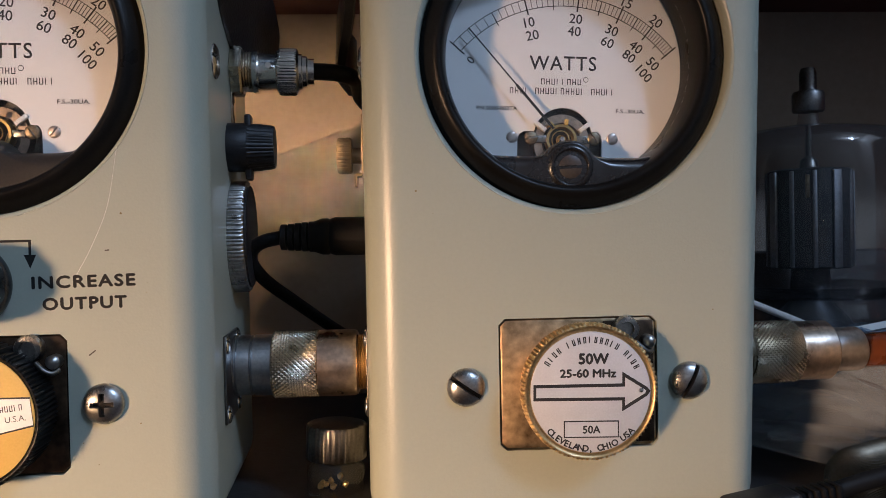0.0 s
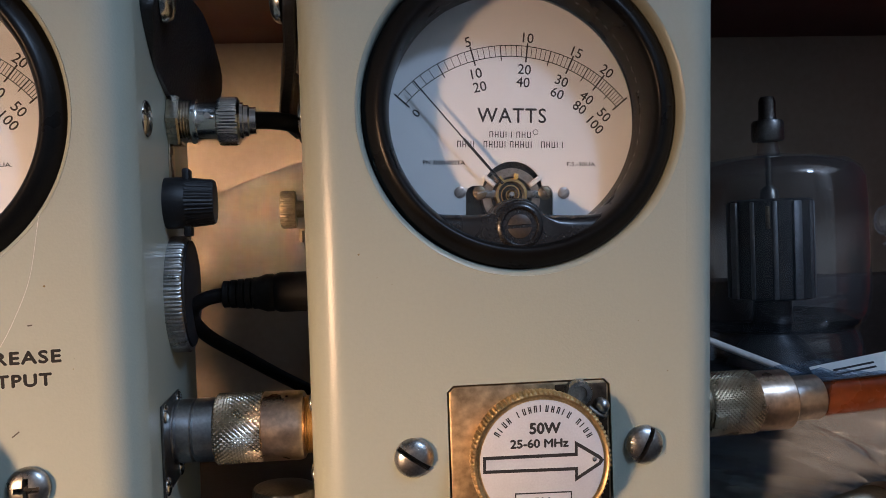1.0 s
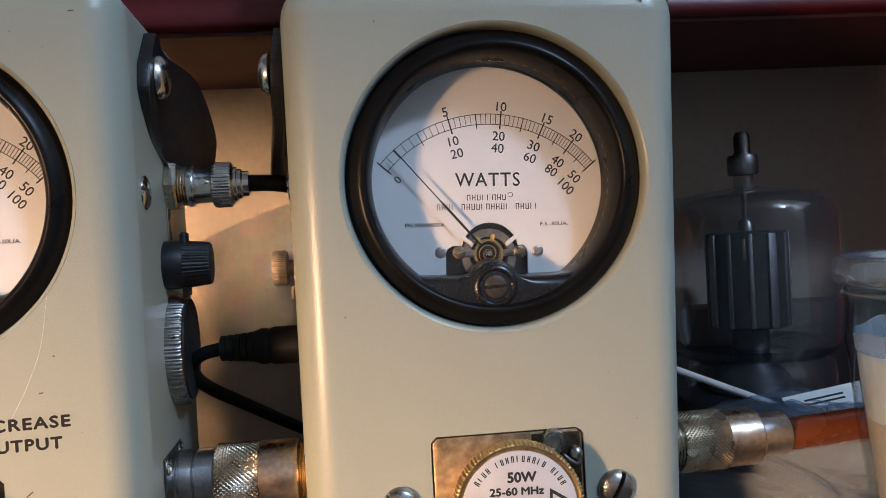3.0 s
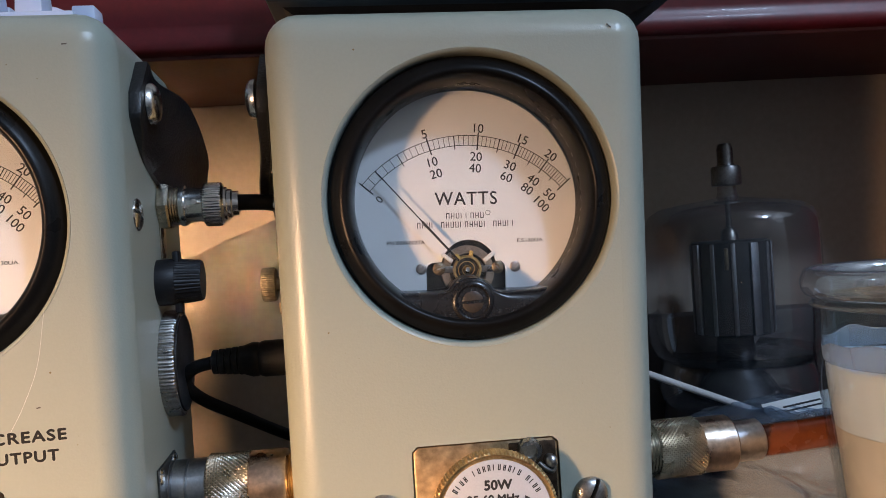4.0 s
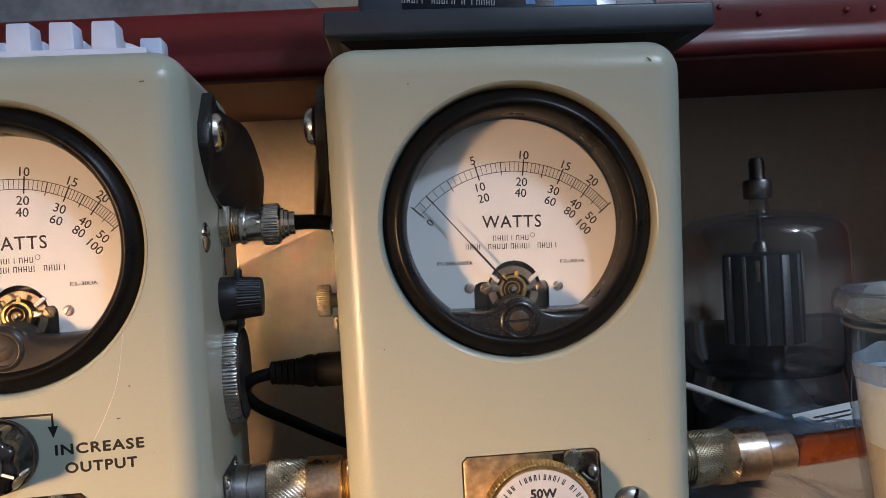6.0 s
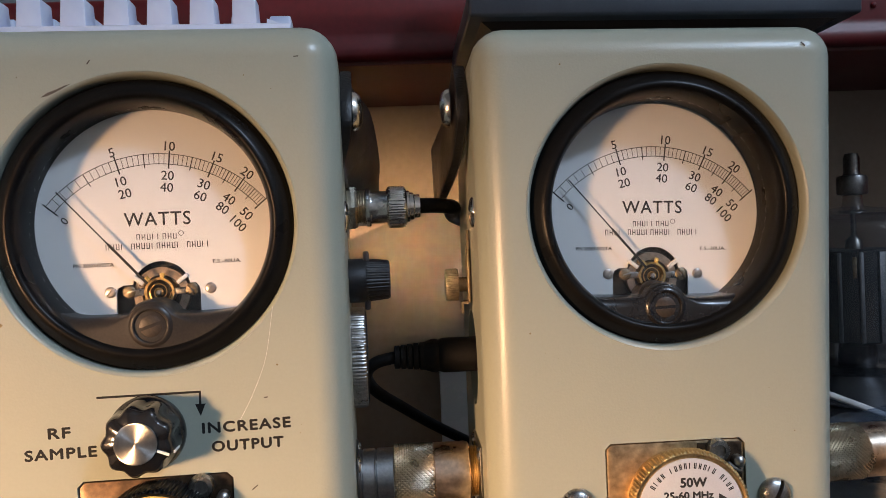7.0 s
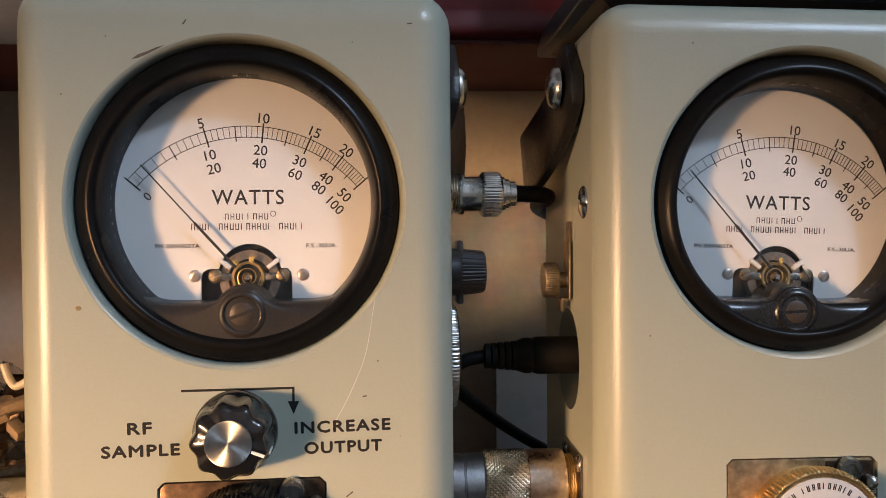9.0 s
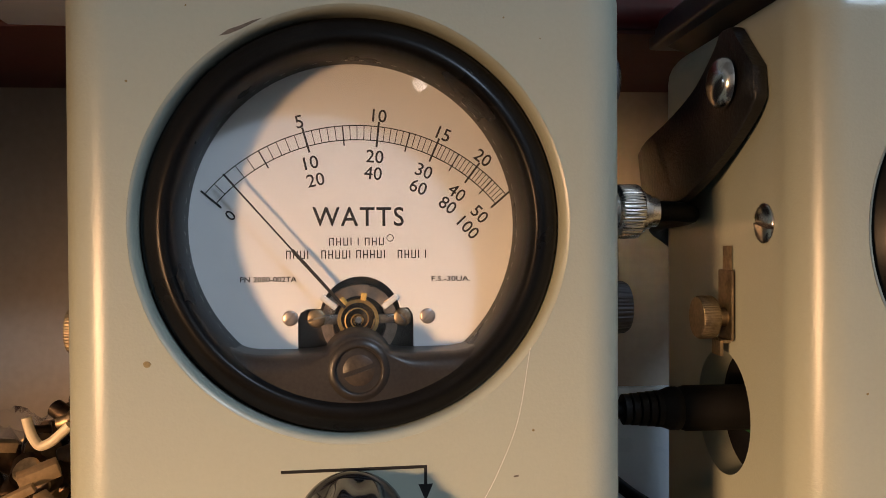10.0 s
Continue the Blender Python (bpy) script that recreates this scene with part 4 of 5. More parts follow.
bnc()
solo("coax_cable", hose([(-0.0705, 0.0455, 0.1282), (-0.0640, 0.0465, 0.1280), (-0.0590, 0.0500, 0.1275), (-0.0572, 0.0600, 0.1270), (-0.0560, 0.0850, 0.1250), (-0.0420, 0.1020, 0.1180), (-0.0100, 0.1080, 0.0900), (0.0100, 0.1080, 0.0300), (0.0300, 0.1100, 0.0040), (0.06, 0.115, 0.0026)], 0.0026), M_RUBBER, "thin black coax cable hanging behind the meters", "cable")


def binding_post():
    t = thing("binding_post", A_POSE @ pose(hw, 0.0400, 0.1040), "black ribbed plastic fuse holder cap on the case side", "fuse holder")
    part("base", turned([(0.0072, 0.0), (0.0072, 0.0055), (0.0068, 0.0060), (0, 0.0060)], "x", seg=40), M_BLACK, t)
    ear = box(0.0048, 0.0068, -0.0030, 0.0030, -0.0096, 0.0096, 0.0007)
    part("ear", ear, M_BLACK, t)
    part("cap", turned([(0.0072, 0.0058), (0.0070, 0.0066), (0.0064, 0.0126), (0.0060, 0.0133), (0, 0.0134)], "x", seg=160, wave=toothed(40, 0.045, (1, 2))), M_BLACK, t, smooth=50)
    return t


binding_post()


def dc_plug():
    t = thing("power_plug", pose(-hw, 0.0405, 0.0775), "black moulded power plug in the round side opening", "plug")
    m = Matrix.Rotation(radians(180), 4, "Z")
    part("shell", turned([(0.0058, -0.012), (0.0058, 0.0100), (0.0055, 0.0110), (0.0052, 0.0116), (0.0055, 0.0122), (0.0055, 0.0140), (0.0046, 0.0165), (0, 0.0165)], "x", seg=36), M_RUBBER, t, m=m)
    b = bmesh.new()
    for k in range(5):
        r = 0.0046 - 0.00018 * k
        turned([(r * 0.85, 0.0160 + 0.0021 * k), (r, 0.0163 + 0.0021 * k), (r, 0.0178 + 0.0021 * k), (r * 0.85, 0.0181 + 0.0021 * k)], "x", seg=24, bm=b)
    part("strain_relief", b, M_RUBBER, t, m=m)
    part("socket_board", box(0.0095, 0.0108, 0.0050, 0.0128, -0.0080, -0.0030), mat("green_board", (0.01, 0.05, 0.02), (0.02, 0.10, 0.04), rough=0.3, grain=900), t, "green circuit board inside the opening")
    return t


dc_plug()
solo("power_cable", hose([(-0.0800, 0.0405, 0.0775), (-0.0860, 0.0408, 0.0762), (-0.0895, 0.0422, 0.0735), (-0.0900, 0.0450, 0.0695), (-0.0868, 0.0530, 0.0635), (-0.0790, 0.0680, 0.0550), (-0.0670, 0.0880, 0.0430), (-0.0500, 0.1100, 0.0290), (-0.0200, 0.1350, 0.0090), (0.0300, 0.1400, 0.0022)], 0.0021), M_RUBBER, "thin black power cable looping behind the meters", "cable")


def thread_rings(x0, x1, r, n):
    return [(r + (0.0003 if k % 2 else 0), x0 + (x1 - x0) * k / n) for k in range(n + 1)]


def coax_adapter():
    """The nickel coupling that joins the two meters."""
    t = thing("coax_adapter", pose(-0.0910, 0.0320, 0.0406), "knurled nickel coax coupling joining the two meters", "connector")
    part("collar", turned([(0.0080, -0.0108), (0.0086, -0.0102), (0.0087, -0.0015), (0.0083, -0.0012), (0.0083, -0.0008), (0.0087, -0.0005), (0.0087, 0.0030), (0.0082, 0.0034), (0.0082, 0.0058), (0, 0.0058)], "x", seg=48), M_GREY_METAL, t)
    part("ring", turned([(0.0082, 0.0036), (0.0088, 0.0040), (0.0088, 0.0090), (0.0084, 0.0092)], "x", seg=48), M_GREY_METAL, t)
    part("knurled_nut", knurled(0.0099, 0.0091, 0.0222, "x", (0, 0, 0), 42, 0.0006), M_NICKEL, t, "diamond-knurled nut", smooth=0)
    part("sleeve", turned([(0.0092, 0.0220), (0.0096, 0.0223), (0.0096, 0.0322), (0.0093, 0.0332), (0.0084, 0.0337), (0, 0.0337)], "x", seg=48), M_COPPERY, t)
    part("thread", turned(thread_rings(0.0336, 0.0362, 0.0078, 8), "x", seg=40), M_BRASS, t, "gold threaded socket")
    return t


coax_adapter()


def cable_connector(m, label):
    t = thing("coax_connector", m, label, "connector")
    part("thread", turned(thread_rings(-0.0012, 0.0070, 0.0078, 16), "x", seg=40), M_NICKEL, t)
    part("knurled_nut", knurled(0.0095, 0.0066, 0.0218, "x", (0, 0, 0), 46, 0.0005), M_NICKEL, t, "diamond-knurled nut", smooth=0)
    part("sleeve", turned([(0.0086, 0.0217), (0.0089, 0.0219), (0.0089, 0.0222), (0.0089, 0.0322), (0.0089, 0.0325), (0.0085, 0.0330), (0.0070, 0.0331), (0, 0.0331)], "x", seg=48), M_COPPERY, t, smooth=25)
    part("ferrule", turned([(0.0066, 0.0330), (0.0067, 0.0333), (0.0067, 0.0336), (0.0067, 0.0428), (0.0067, 0.0430), (0.0064, 0.0434), (0.0050, 0.0435)], "x", seg=40), M_WARM_NICKEL, t, smooth=25)
    return t


cable_connector(pose(hw - 0.0026, 0.0320, 0.0398, 0, 0, 4), "knurled nickel coax connector on a brown cable")
solo("brown_coax_cable", hose([(hw + 0.0400, 0.0348, 0.0390), (hw + 0.0600, 0.0365, 0.0396), (hw + 0.1000, 0.0420, 0.0410), (hw + 0.18, 0.055, 0.0420), (hw + 0.30, 0.070, 0.0250), (hw + 0.40, 0.07, 0.0060)], 0.0053, 20), M_ORANGE, "translucent brown coax cable lying along the bench", "cable")
cable_connector(A_POSE @ pose(-hw - 0.0005, 0.0320, 0.0390, 0, 0, 180), "knurled nickel coax connector on the case side")
solo("brown_coax_cable", hose([(-0.2400, 0.0205, 0.0392), (-0.2700, 0.0190, 0.0380), (-0.33, 0.020, 0.028), (-0.42, 0.03, 0.0060), (-0.55, 0.05, 0.0056)], 0.0053, 18), M_ORANGE, "translucent brown coax cable leaving towards the bench end", "cable")

# Board out of view, added to keep side light off the wall behind the tube
solo("side_light_block", box(0.268, 0.286, 0.010, 0.193, 0.0, 0.186, 0.0015), M_RED, "unseen red board added to block side light", "shelf upright", kind="structure")

# ---- on top of the meters ----


def plastic_rack():
    """The pale blue plastic rack with a row of square teeth."""
    t = thing("plastic_rack", A_POSE @ pose(0, 0, 0.1784), "pale blue translucent plastic rack with square teeth", "rack")
    base = box(-0.0900, 0.0405, 0.0180, 0.0740, 0.0, 0.0042, 0.0008)
    part("base", base, M_TRAY, t)
    for row, (y, step) in enumerate(((0.0300, 0.0125), (0.0520, 0.0125))):
        for n in range(9):
            x = 0.0262 - n * step + (0.0088 if row else 0)
            tooth = box(-0.0039, 0.0039, -0.0052, 0.0052, 0.0, 0.0104, 0.0006)
            for v in tooth.verts:
                k = 1 - 0.12 * (v.co.z / 0.0104)
                v.co.x, v.co.y = v.co.x * k, v.co.y * k
            part("tooth", tooth, M_TRAY, t, m=pose(x, y, 0.0040))
    part("end_ramp", prism([(0.0330, 0.0040), (0.0402, 0.0040), (0.0345, 0.0066), (0.0330, 0.0070)], 0.0240, 0.0690), M_TRAY, t, smooth=0)
    return t


plastic_rack()


def dark_tray():
    t = thing("plastic_tray", pose(0.0065, 0.0120, H, 0, 1.1, 0), "slate grey plastic tray lying on the meter", "tray")
    b = box(-0.0600, 0.0610, 0.0, 0.0880, 0.0040, 0.0118, 0.0010, 3)
    part("rim", b, M_LID, t)
    low = bmesh.new()
    v = [low.verts.new(p) for p in ((-0.0560, 0.006, 0.0042), (0.0570, 0.006, 0.0042), (0.0570, 0.082, 0.0042), (-0.0560, 0.082, 0.0042), (-0.0490, 0.012, 0.0), (0.0470, 0.012, 0.0), (0.0470, 0.076, 0.0), (-0.0490, 0.076, 0.0))]
    for q in ((0, 1, 2, 3), (7, 6, 5, 4), (0, 4, 5, 1), (1, 5, 6, 2), (2, 6, 7, 3), (3, 7, 4, 0)):
        low.faces.new([v[i] for i in q])
    part("underside", low, M_BLACK, t, smooth=0)
    return t


dark_tray()


def handset():
    """The small dark device with a screen, lying on the tray."""
    t = thing("handheld_device", pose(0.0050, 0.0230, H + 0.0119, -24, 1.1, 0), "dark handheld device with a lit screen lying on the tray", "device")
    part("housing", box(-0.0480, 0.0490, 0.0, 0.0100, 0.0, 0.0560, 0.0016, 3), M_LID, t)
    scr = part("screen", box(-0.0340, 0.0355, -0.0003, 0.0010, 0.0012, 0.0540, 0.0002), M_SCREEN, t, "dark display")
    ink = mat("pale_writing", (0.22, 0.24, 0.28), (0.30, 0.32, 0.36), rough=0.6, grain=900, bump=0)
    part("owner_writing", bars("XXXXX XXXXX X XXXXX", 0.0022, 0.030), ink, scr, m=upright(-0.0190, -0.0004, 0.0060, -4))
    glow, nt, links, bsdf = nodes_of("screen_glow")
    bsdf.inputs["Base Color"].default_value = (0.02, 0.05, 0.12, 1)
    bsdf.inputs["Emission Color"].default_value = (0.10, 0.30, 0.70, 1)
    bsdf.inputs["Emission Strength"].default_value = 0.25
    for x, z, w in ((0.0060, 0.0040, 0.0030), (0.0080, 0.0080, 0.0036), (0.0150, 0.0030, 0.0140), (0.0190, 0.0065, 0.0060), (-0.0020, 0.0110, 0.0080)):
        part("screen_mark", box(x, x + w, -0.0005, -0.0003, z, z + 0.0022), glow, scr, smooth=0)
    return t


handset()

# ---- behind and beside ----


def power_tube():
    """A large glass transmitting tube with its top cap and grey anode."""
    cx, cy = 0.1405, 0.1480
    t = thing("vacuum_tube", pose(cx, cy, 0.0), "large smoky glass transmitting tube with a metal top cap", "vacuum tube")
    outer = [(0.0050, 0.1236), (0.0100, 0.1228), (0.0200, 0.1216), (0.0318, 0.1196), (0.0370, 0.1162), (0.0391, 0.1110), (0.0396, 0.1010), (0.0398, 0.0880), (0.0398, 0.0640), (0.0392, 0.0560), (0.0374, 0.0505), (0.0352, 0.0478), (0.0344, 0.0460), (0.0352, 0.0436), (0.0362, 0.0400), (0.0364, 0.0350), (0.0350, 0.0290), (0.0322, 0.0245)]
    g = part("envelope", turned(outer, "z", seg=72, cap=False), M_TUBE_GLASS, t, "smoky glass envelope", smooth=60)
    g.visible_shadow = False
    part("tip", turned([(0.0050, 0.1236), (0.0044, 0.1262), (0.0042, 0.1300)], "z", seg=36, cap=False), M_TUBE_GLASS, t, "drawn glass tip", smooth=60).visible_shadow = False
    part("top_cap", turned([(0.0048, 0.1290), (0.0064, 0.1292), (0.0069, 0.1299), (0.0069, 0.1370), (0.0063, 0.1382), (0.0042, 0.1386), (0.0037, 0.1398), (0.0037, 0.1466), (0.0029, 0.1488), (0, 0.1494)], "z", seg=36), M_TUBE_METAL, t, "dull metal top cap")
    # the plates: dark halves with a pressed rib down each, between bright support strips
    anode = part("anode", turned([(0.0166, 0.0592), (0.0178, 0.0600), (0.0178, 0.1024), (0.0166, 0.1032), (0, 0.1032)], "z", seg=36), M_ANODE, t, "dark anode cylinder")
    for n in range(12):
        a = 2 * math.pi * n / 12 + 0.16
        wide = 0.0021 if n % 3 == 0 else 0.0010
        part("fin", box(0.0174, 0.0190 if n % 3 == 0 else 0.0185, -wide, wide, 0.0596, 0.1020, 0.0006), M_FIN, anode, "bluish steel strip", m=Matrix.Rotation(a, 4, "Z"))
    # Coppery strip stands in for a warm glint on the anode
    part("warm_glint_strip", box(-0.0009, 0.0009, -0.0198, -0.0190, 0.0900, 0.1000, 0.0004), M_TARNISH, anode, "coppery strip for a warm glint on the anode", m=Matrix.Rotation(radians(-30), 4, "Z"))
    part("filament_support", turned([(0.0042, 0.1030), (0.0036, 0.1075), (0.0014, 0.1095), (0.0012, 0.1238)], "z", seg=16), M_DARK_STEEL, t)
    part("stem", turned([(0.0200, 0.0300), (0.0150, 0.0380), (0.0090, 0.0440), (0.0080, 0.0588), (0, 0.0588)], "z", seg=40), M_ANODE, t, "dark pressed stem", smooth=60)
    part("glass_foot", turned([(0.0380, 0.0520), (0.0362, 0.0488), (0.0330, 0.0468), (0.0270, 0.0462), (0.0180, 0.0470), (0.0090, 0.0490)], "z", seg=60, cap=False), M_FOOT_GLASS, t, "thick dark glass foot", smooth=70).visible_shadow = False
    part("base", turned([(0.0330, 0.0), (0.0345, 0.0020), (0.0345, 0.0230), (0.0338, 0.0262), (0.0300, 0.0285), (0, 0.0290)], "z", seg=48), M_BLACK, t, "black moulded base", smooth=50)
    return t


power_tube()


def candle_jar():
    cx, cy = 0.1330, -0.0040
    t = thing("glass_jar", pose(cx, cy, 0.0), "clear glass candle jar half full of white wax", "jar")
    outer = [(0.0, 0.0), (0.0270, 0.0), (0.0285, 0.0015), (0.0300, 0.0300), (0.0320, 0.0480), (0.0335, 0.0650), (0.0344, 0.0720), (0.0340, 0.0742), (0.0337, 0.0820), (0.0338, 0.0880)]
    inner = [(0.0322, 0.0880), (0.0322, 0.0850), (0.0318, 0.0750), (0.0312, 0.0650), (0.0297, 0.0480), (0.0278, 0.0300), (0.0262, 0.0060), (0.0, 0.0050)]
    g = part("glass", turned(outer + inner, "z", seg=80, cap=False), M_JAR_GLASS, t, "clear moulded glass", smooth=60)
    g.visible_shadow = False
    lip = [(0.0322, 0.0880), (0.0341, 0.0880), (0.0356, 0.0886), (0.0366, 0.0900), (0.0370, 0.0922), (0.0366, 0.0944), (0.0356, 0.0960), (0.0345, 0.0965), (0.0335, 0.0958), (0.0328, 0.0935), (0.0324, 0.0905), (0.0322, 0.0880)]
    part("rim", turned(lip, "z", seg=80, cap=False), M_RIM_GLASS, t, "rounded glass rim", smooth=70)
    part("seam_ring", turned([(0.0339, 0.0852), (0.0346, 0.0856), (0.0347, 0.0862), (0.0340, 0.0866)], "z", seg=80, cap=False), M_RIM_GLASS, t, smooth=70)
    wax = turned([(0.0, 0.0500), (0.0294, 0.0500), (0.0299, 0.0540), (0.0306, 0.0600), (0.0310, 0.0660), (0.0311, 0.0686), (0.0302, 0.0696), (0, 0.0690)], "z", seg=64)
    for v in wax.verts:
        if v.co.z > 0.067:
            v.co.z += 0.0009 * math.sin(math.atan2(v.co.y, v.co.x) * 3 + 0.7)
    part("wax", wax, M_WAX, t, "white frosted wax", smooth=60)
    film_mat = thin_glass("bluish_wax_film", (0.80, 0.84, 0.90), 1.4, 0.3, 2.5, 0.22)
    film = turned([(0.0314, 0.0690), (0.0317, 0.0720), (0.0318, 0.0748), (0.0313, 0.0746), (0.0312, 0.0720), (0.0309, 0.0692), (0.0314, 0.0690)], "z", seg=96, cap=False)
    for v in film.verts:
        if v.co.z > 0.070:
            a = math.atan2(v.co.y, v.co.x)
            v.co.z += 0.0011 * math.sin(a * 4 + 0.4) + 0.0006 * math.sin(a * 11)
    part("wax_film", film, film_mat, t, "bluish film of wax on the glass", smooth=60)
    part("lower_wax", turned([(0.0, 0.0052), (0.0255, 0.0062), (0.0275, 0.0300), (0.0294, 0.0499), (0, 0.0499)], "z", seg=64), M_TAN_WAX, t, "tan lower wax", smooth=60)
    return t


candle_jar()


def vial():
    t = thing("glass_vial", pose(-0.0655, 0.0380, 0.0, 0, 2, 0), "small glass vial of gold bits with a dark cap", "vial")
    outer = [(0.0, 0.0), (0.0080, 0.0), (0.0086, 0.0010), (0.0086, 0.0085), (0.0072, 0.0102), (0.0070, 0.0118)]
    inner = [(0.0060, 0.0118), (0.0062, 0.0100), (0.0076, 0.0082), (0.0076, 0.0014), (0, 0.0012)]
    g = part("bottle", turned(outer + inner, "z", seg=40, cap=False), M_GLASS, t, "clear glass bottle", smooth=60)
    g.visible_shadow = False
    part("cap", turned([(0.0086, 0.0112), (0.0091, 0.0116), (0.0091, 0.0206), (0.0087, 0.0214), (0.0070, 0.0219), (0, 0.0220)], "z", seg=144, wave=toothed(36, 0.02, (1, 2))), M_DARK_STEEL, t, "dark ribbed metal cap", smooth=50)
    for n in range(7):
        b = bmesh.new()
        bmesh.ops.create_icosphere(b, subdivisions=1, radius=0.0012)
        for v in b.verts:
            v.co *= random.uniform(0.6, 1.2)
        part("gold_bit", b, M_BRASS, t, m=pose(random.uniform(-0.0045, 0.0045), random.uniform(-0.0045, 0.0045), 0.0026 + 0.0012 * (n % 3)), smooth=0)
    return t


vial()


def crumpled(sx, sy, rise, seed, nx=56, ny=110, folds=3.0, long=1.0):
    """A crumpled sheet: a loose pillow with sharp creases."""
    b = bmesh.new()
    grid = []
    for i in range(nx + 1):
        row = []
        for j in range(ny + 1):
            u, v = i / nx - 0.5, j / ny - 0.5
            dome = (1 - (2 * u) ** 4) * (1 - (2 * v) ** 4)
            p = Vector((u * folds * long + seed, v * folds - seed * 0.7, seed * 1.3))
            h = 1 - abs(noise.noise(p)) * 2
            h2 = 1 - abs(noise.noise(p * 2.7)) * 2
            z = rise * (0.25 + 0.75 * dome) * (0.52 + 0.36 * h + 0.14 * h2)
            row.append(b.verts.new((u * sx + 0.006 * noise.noise(p * 1.7), v * sy + 0.006 * noise.noise(p * 1.9), max(0.0004, z))))
        grid.append(row)
    for i in range(nx):
        for j in range(ny):
            b.faces.new((grid[i][j], grid[i + 1][j], grid[i + 1][j + 1], grid[i][j + 1]))
    return b


def film_bag(m, label, sx, sy, rise, seed, material=None, folds=3.0, long=1.0):
    b = crumpled(sx, sy, rise, seed, folds=folds, long=long)
    ob = solo("plastic_bag", b, material or M_BAG, label, "bag", m=m, group="plastic bags", smooth=55)
    ob.visible_shadow = material not in (None, M_CLEAR_BAG)
    return ob


film_bag(pose(0.1350, 0.0640, 0.0010, 0, 0, -46), "crumpled clear plastic bag on the bench", 0.150, 0.110, 0.040, 3.1, None, 21.0, 0.045)
film_bag(pose(0.1650, 0.0300, 0.0006, 0, 0, -40), "crumpled clear plastic bag under the brown cable", 0.170, 0.080, 0.032, 7.7, None, 17.0, 0.05)
film_bag(pose(0.0900, 0.0620, 0.0012, 0, 0, -52), "crumpled clear plastic bag beside the meter", 0.110, 0.060, 0.031, 5.2, None, 15.0, 0.06)


def barcode_label():
    t = thing("paper_label", pose(0.1325, 0.0700, 0.0375, -50, -12, -14), "white paper label with a barcode on the bag", "label")
    part("paper", box(-0.0150, 0.0180, -0.0001, 0.0001, -0.0085, 0.0090), M_WHITE, t, smooth=0)
    rng = random.Random(4)
    x = -0.0080
    while x < 0.0040:
        w = rng.choice((0.0003, 0.0005, 0.0008))
        part("barcode_bar", box(x, x + w, -0.00022, -0.0001, -0.0055, 0.0010), M_INK, t, smooth=0)
        x += w + rng.choice((0.0003, 0.0005))
    for z in (0.0030, 0.0050):
        part("text_bar", box(-0.0080, 0.0060, -0.00022, -0.0001, z, z + 0.0008), M_INK, t, smooth=0)
    return t


barcode_label()
solo("thin_rod", hose([(0.0560, 0.0900, 0.0630), (0.0820, 0.0925, 0.0517), (0.1145, 0.0930, 0.0380), (0.150, 0.096, 0.0230)], 0.0014, 10, 4), M_ROD, "thin grey-white rod leaning across the clutter", "rod")


def usb_lead():
    t = thing("usb_lead", pose(0.0388, -0.0230, 0.0128, 0, -8, 6), "black charging lead with a steel plug tip", "cable")
    part("tip", box(-0.0150, -0.0095, -0.0042, 0.0042, -0.0013, 0.0013, 0.0012, 3), M_STEEL, t, "steel plug tip")
    part("plug", box(-0.0098, 0.0066, -0.0052, 0.0052, -0.0033, 0.0033, 0.0016, 4), M_BLACK, t)
    relief = part("strain_relief", box(0.0062, 0.0185, -0.0021, 0.0021, -0.0017, 0.0017, 0.0006), M_RUBBER, t)
    for k in range(6):
        part("rib", box(0.0068 + 0.0019 * k, 0.0082 + 0.0019 * k, -0.0027, 0.0027, -0.0022, 0.0022, 0.0006), M_RUBBER, relief)
    part("lead", hose([(0.0175, 0, 0), (0.0300, 0.0005, 0.0006), (0.0450, 0.0020, 0.0004), (0.0700, 0.0060, -0.0060), (0.10, 0.006, -0.0120)], 0.0021), M_RUBBER, t)
    part("lead", hose([(0.110, 0.008, -0.0125), (0.060, -0.012, -0.0092), (0.010, -0.004, -0.0058), (-0.004, 0.006, -0.0060), (0.020, 0.016, -0.0090), (0.06, 0.02, -0.0118)], 0.0023), M_RUBBER, t)
    return t


usb_lead()


def braid_end():
    """A connector with a rounded end, all covered with fine mesh."""
    t = thing("mesh_connector", pose(0.0760, 0.0010, 0.0096, 0, -3, 22), "dull brass mesh-covered connector lying among the bags", "connector")
    prof = [(0.0094 * math.sin(radians(6 + 84 * n / 24)), 0.0094 - 0.0094 * math.cos(radians(6 + 84 * n / 24))) for n in range(25)]
    prof += [(0.0094, 0.0094 + 0.00042 * n) for n in range(1, 56)]
    weave = lambda a, k: 1.0 - (0.022 if (round(a * 110 / math.pi) + k) % 2 else 0.0)
    part("mesh_body", turned([(r, h - 0.0094) for r, h in prof], "x", seg=220, wave=weave), M_BRAID, t, smooth=0)
    part("collar", turned([(0.0092, 0.0230), (0.0096, 0.0234), (0.0096, 0.0280), (0.0090, 0.0284), (0, 0.0284)], "x", seg=48), M_BRAID, t)
    return t


braid_end()

# ---- clutter beyond the far case side ----
film_bag(pose(-0.2580, 0.0980, 0.0010, 0, 0, 8), "shiny clear plastic bag heaped full of small parts", 0.108, 0.120, 0.066, 2.2, M_CLEAR_BAG, 4.0, 0.6)
film_bag(pose(-0.2600, 0.0160, 0.0010, 0, 0, -12), "crumpled clear plastic bag of small parts", 0.095, 0.070, 0.050, 9.4, M_CLEAR_BAG, 4.0, 0.6)


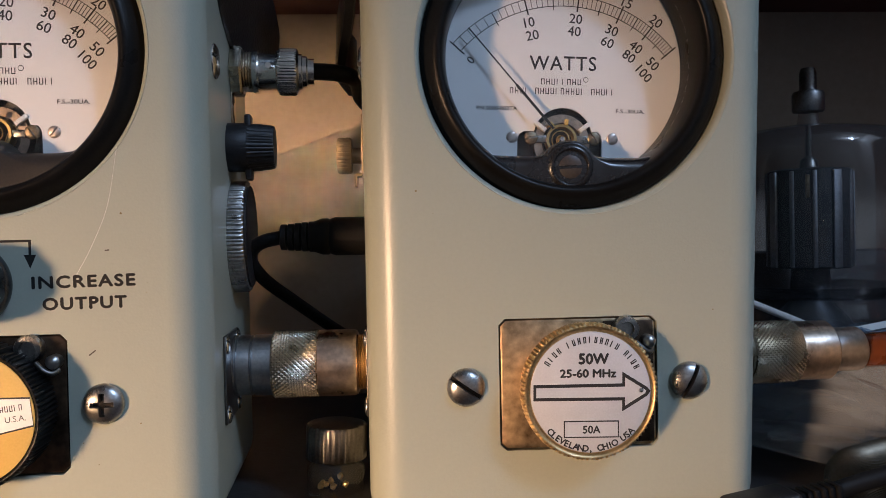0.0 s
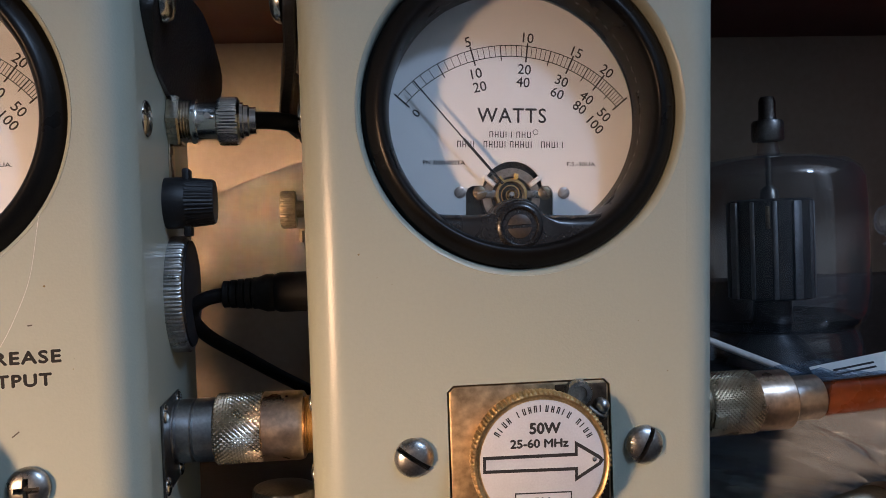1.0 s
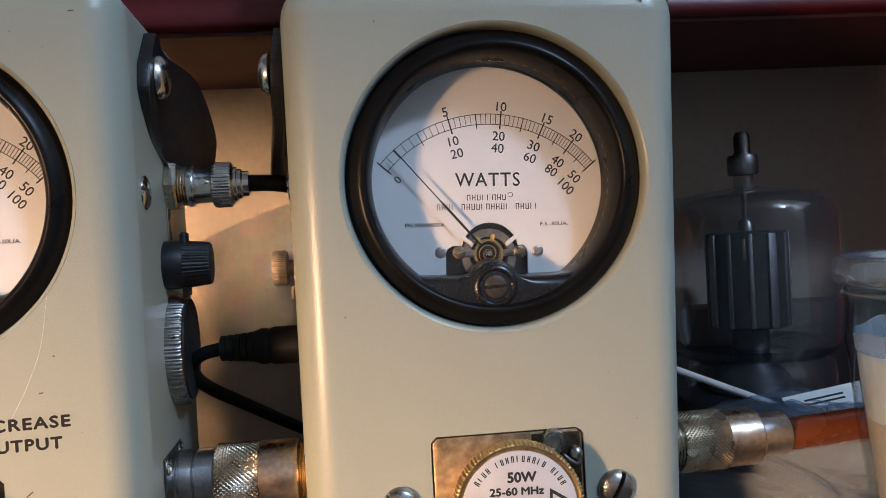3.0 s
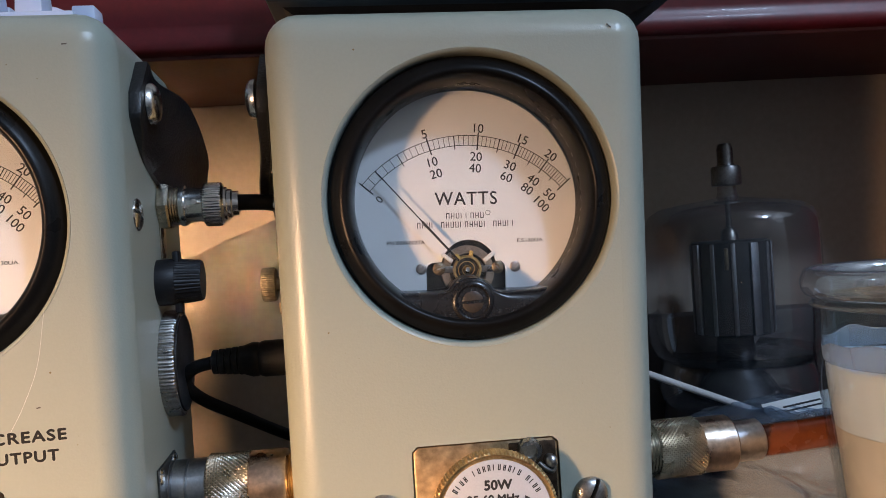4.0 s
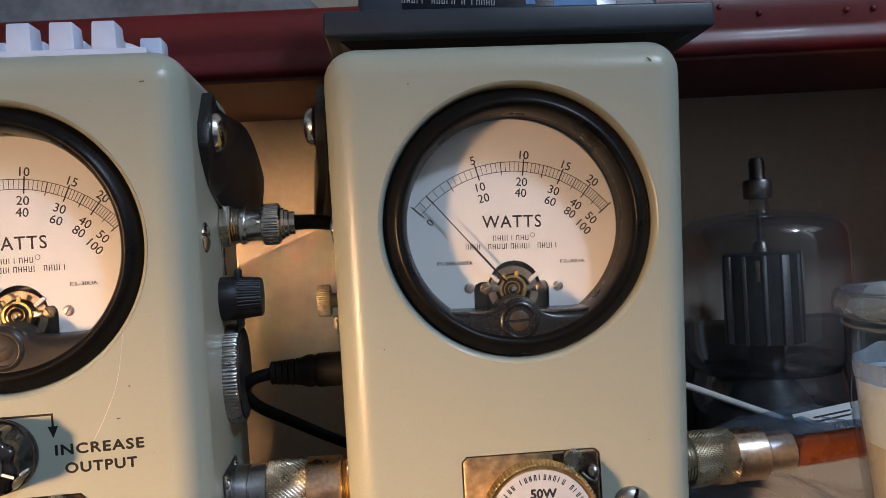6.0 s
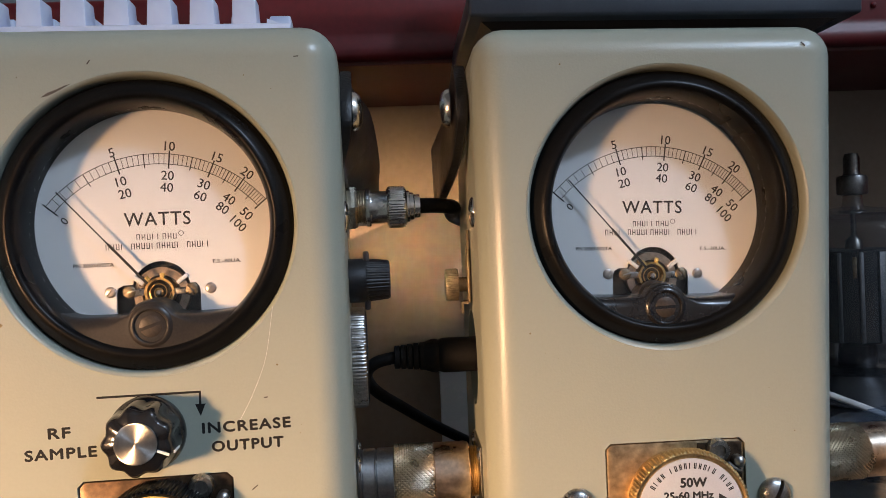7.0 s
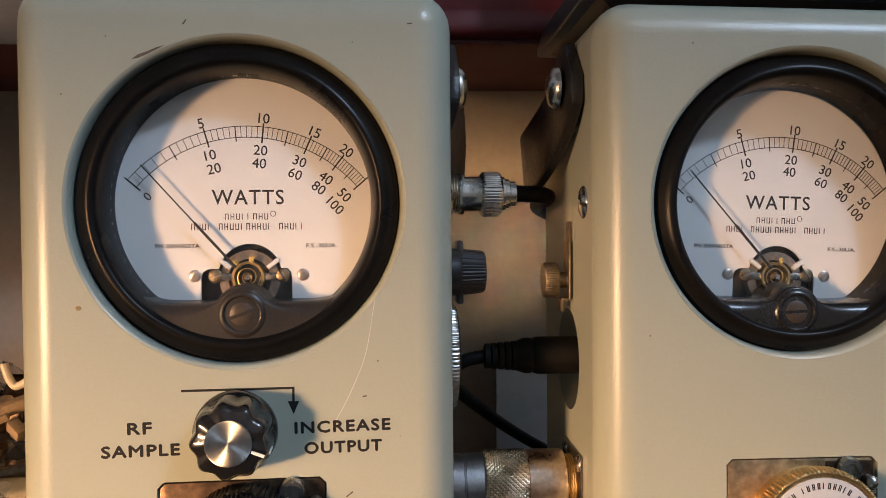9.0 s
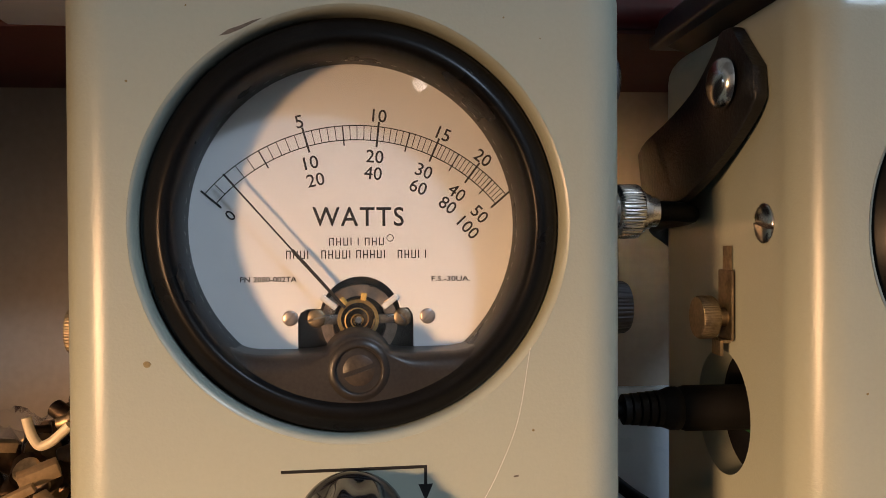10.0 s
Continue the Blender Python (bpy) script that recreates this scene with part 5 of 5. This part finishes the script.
def heap_top(x, y):
    """The height of the heap, which climbs towards the case."""
    climb = min(0.080, max(0.020, 0.072 + (x + 0.235) * 0.70))
    return climb * max(0.12, 1 - ((y - 0.098) / 0.095) ** 2)


def hardware(n_items):
    """Loose fittings heaped in and over the bags."""
    rng = random.Random(11)
    for n in range(n_items):
        x, y = rng.uniform(-0.285, -0.213), rng.uniform(0.005, 0.140)
        r = rng.uniform(0.0026, 0.0052)
        m = pose(x, y, max(r * 1.3, (heap_top(x, y) - r) * (1.0 if n % 4 else rng.uniform(0.3, 0.9))), rng.uniform(0, 180), rng.uniform(0, 180), rng.uniform(0, 180))
        mt = rng.choice((M_TARNISH, M_DARK_STEEL, M_PLATE, M_TARNISH, M_DARK_PLATE, M_DARK_PLATE))
        what = {M_TARNISH: "tarnished brass", M_PLATE: "worn brass", M_DARK_STEEL: "dark steel"}.get(mt, "blackened")
        t = thing("metal_fitting", m, "small " + what + " fitting in the heap of parts", "fitting", "loose fittings")
        part("barrel", turned([(r * 0.6, -r * 2), (r * 0.7, -r * 1.9), (r * 0.7, -r * 0.2), (r * 0.62, 0), (0, 0)], "z", seg=20), mt, t)
        part("collar", turned([(r, -r * 0.2), (r * 1.05, 0), (r * 1.05, r * 0.8), (r, r)], "z", seg=24, wave=toothed(12, 0.06, (1, 2))), mt, t)


hardware(150)
M_CREAM = mat("cream_plastic", (0.62, 0.53, 0.38), (0.74, 0.65, 0.49), rough=0.4, grain=600)
M_TAN = mat("tan_fibre_board", (0.20, 0.135, 0.075), (0.33, 0.24, 0.14), rough=0.45, grain=900, stain=120, bump=0.15)
solo("bent_hook", hose([(-0.2334, 0.055, 0.0754), (-0.2330, 0.055, 0.0735), (-0.2319, 0.055, 0.0703), (-0.2300, 0.055, 0.0680), (-0.2273, 0.055, 0.0689), (-0.2250, 0.055, 0.0708), (-0.2225, 0.055, 0.0732)], 0.0013, 12), M_CREAM, "bent cream plastic hook on the heap", "hook")
for x, y, z, long, thick, turn, tilt in ((-0.2262, 0.045, 0.0634, 0.0095, 0.0040, 20, -18), (-0.2225, 0.040, 0.0575, 0.0060, 0.0036, -30, 30), (-0.2310, 0.040, 0.0590, 0.0120, 0.0022, 10, -24), (-0.2418, 0.060, 0.0670, 0.0070, 0.0030, 40, 12)):
    solo("fibre_block", box(-long / 2, long / 2, -thick / 2, thick / 2, -thick / 2, thick / 2, 0.0004), M_TAN, "small tan fibre block lying on the heap", "block", m=pose(x, y, z, 15, tilt, turn), group="loose blocks")
solo("cream_cap", turned([(0.0019, 0.0), (0.0021, 0.0004), (0.0021, 0.0030), (0.0016, 0.0038), (0, 0.0040)], "z", seg=24), M_CREAM, "small cream plastic cap on the heap", "cap", m=pose(-0.2421, 0.050, 0.0640, 70, 0, 20))

# ---- on the red shelf ----
film_bag(pose(-0.1750, 0.1420, 0.1900, 0, 0, 3), "grey plastic sack lying on the red shelf", 0.250, 0.090, 0.075, 4.4, mat("grey_sack_film", (0.10, 0.10, 0.11), (0.22, 0.22, 0.23), rough=0.2, grain=200, stain=30, bump=0.2, fine=140))
solo("clear_box", box(0.060, 0.145, 0.105, 0.185, 0.1897, 0.245, 0.002), mat("dusky_plastic_box", (0.05, 0.05, 0.06), (0.12, 0.11, 0.12), rough=0.15, grain=200, stain=30), "dusky plastic parts box on the red shelf", "box")
solo("clear_box", box(0.152, 0.255, 0.105, 0.185, 0.1897, 0.245, 0.002), bpy.data.materials["dusky_plastic_box"], "dusky plastic parts box on the red shelf", "box")

# ---- low behind the meters ----
solo("white_board", box(-0.0605, 0.020, 0.1830, 0.1860, 0.0004, 0.0560, 0.001), mat("bluish_white_plastic", (0.80, 0.88, 0.94), (0.84, 0.91, 0.96), rough=0.3, grain=600, stain=40, bump=0.02), "white plastic board standing against the wall", "board", m=pose(0, 0, 0))
# Dark slab added in place of the shade on the wall behind the tube
solo("wall_shade_slab", box(0.0600, 0.2640, 0.1760, 0.1930, 0.0004, 0.0660, 0.003), mat("wall_shade_brown", (0.060, 0.050, 0.046), (0.090, 0.074, 0.068), rough=0.7, grain=300, stain=30, bump=0.1), "flat dark slab added for the shade on the wall behind the tube", "box")
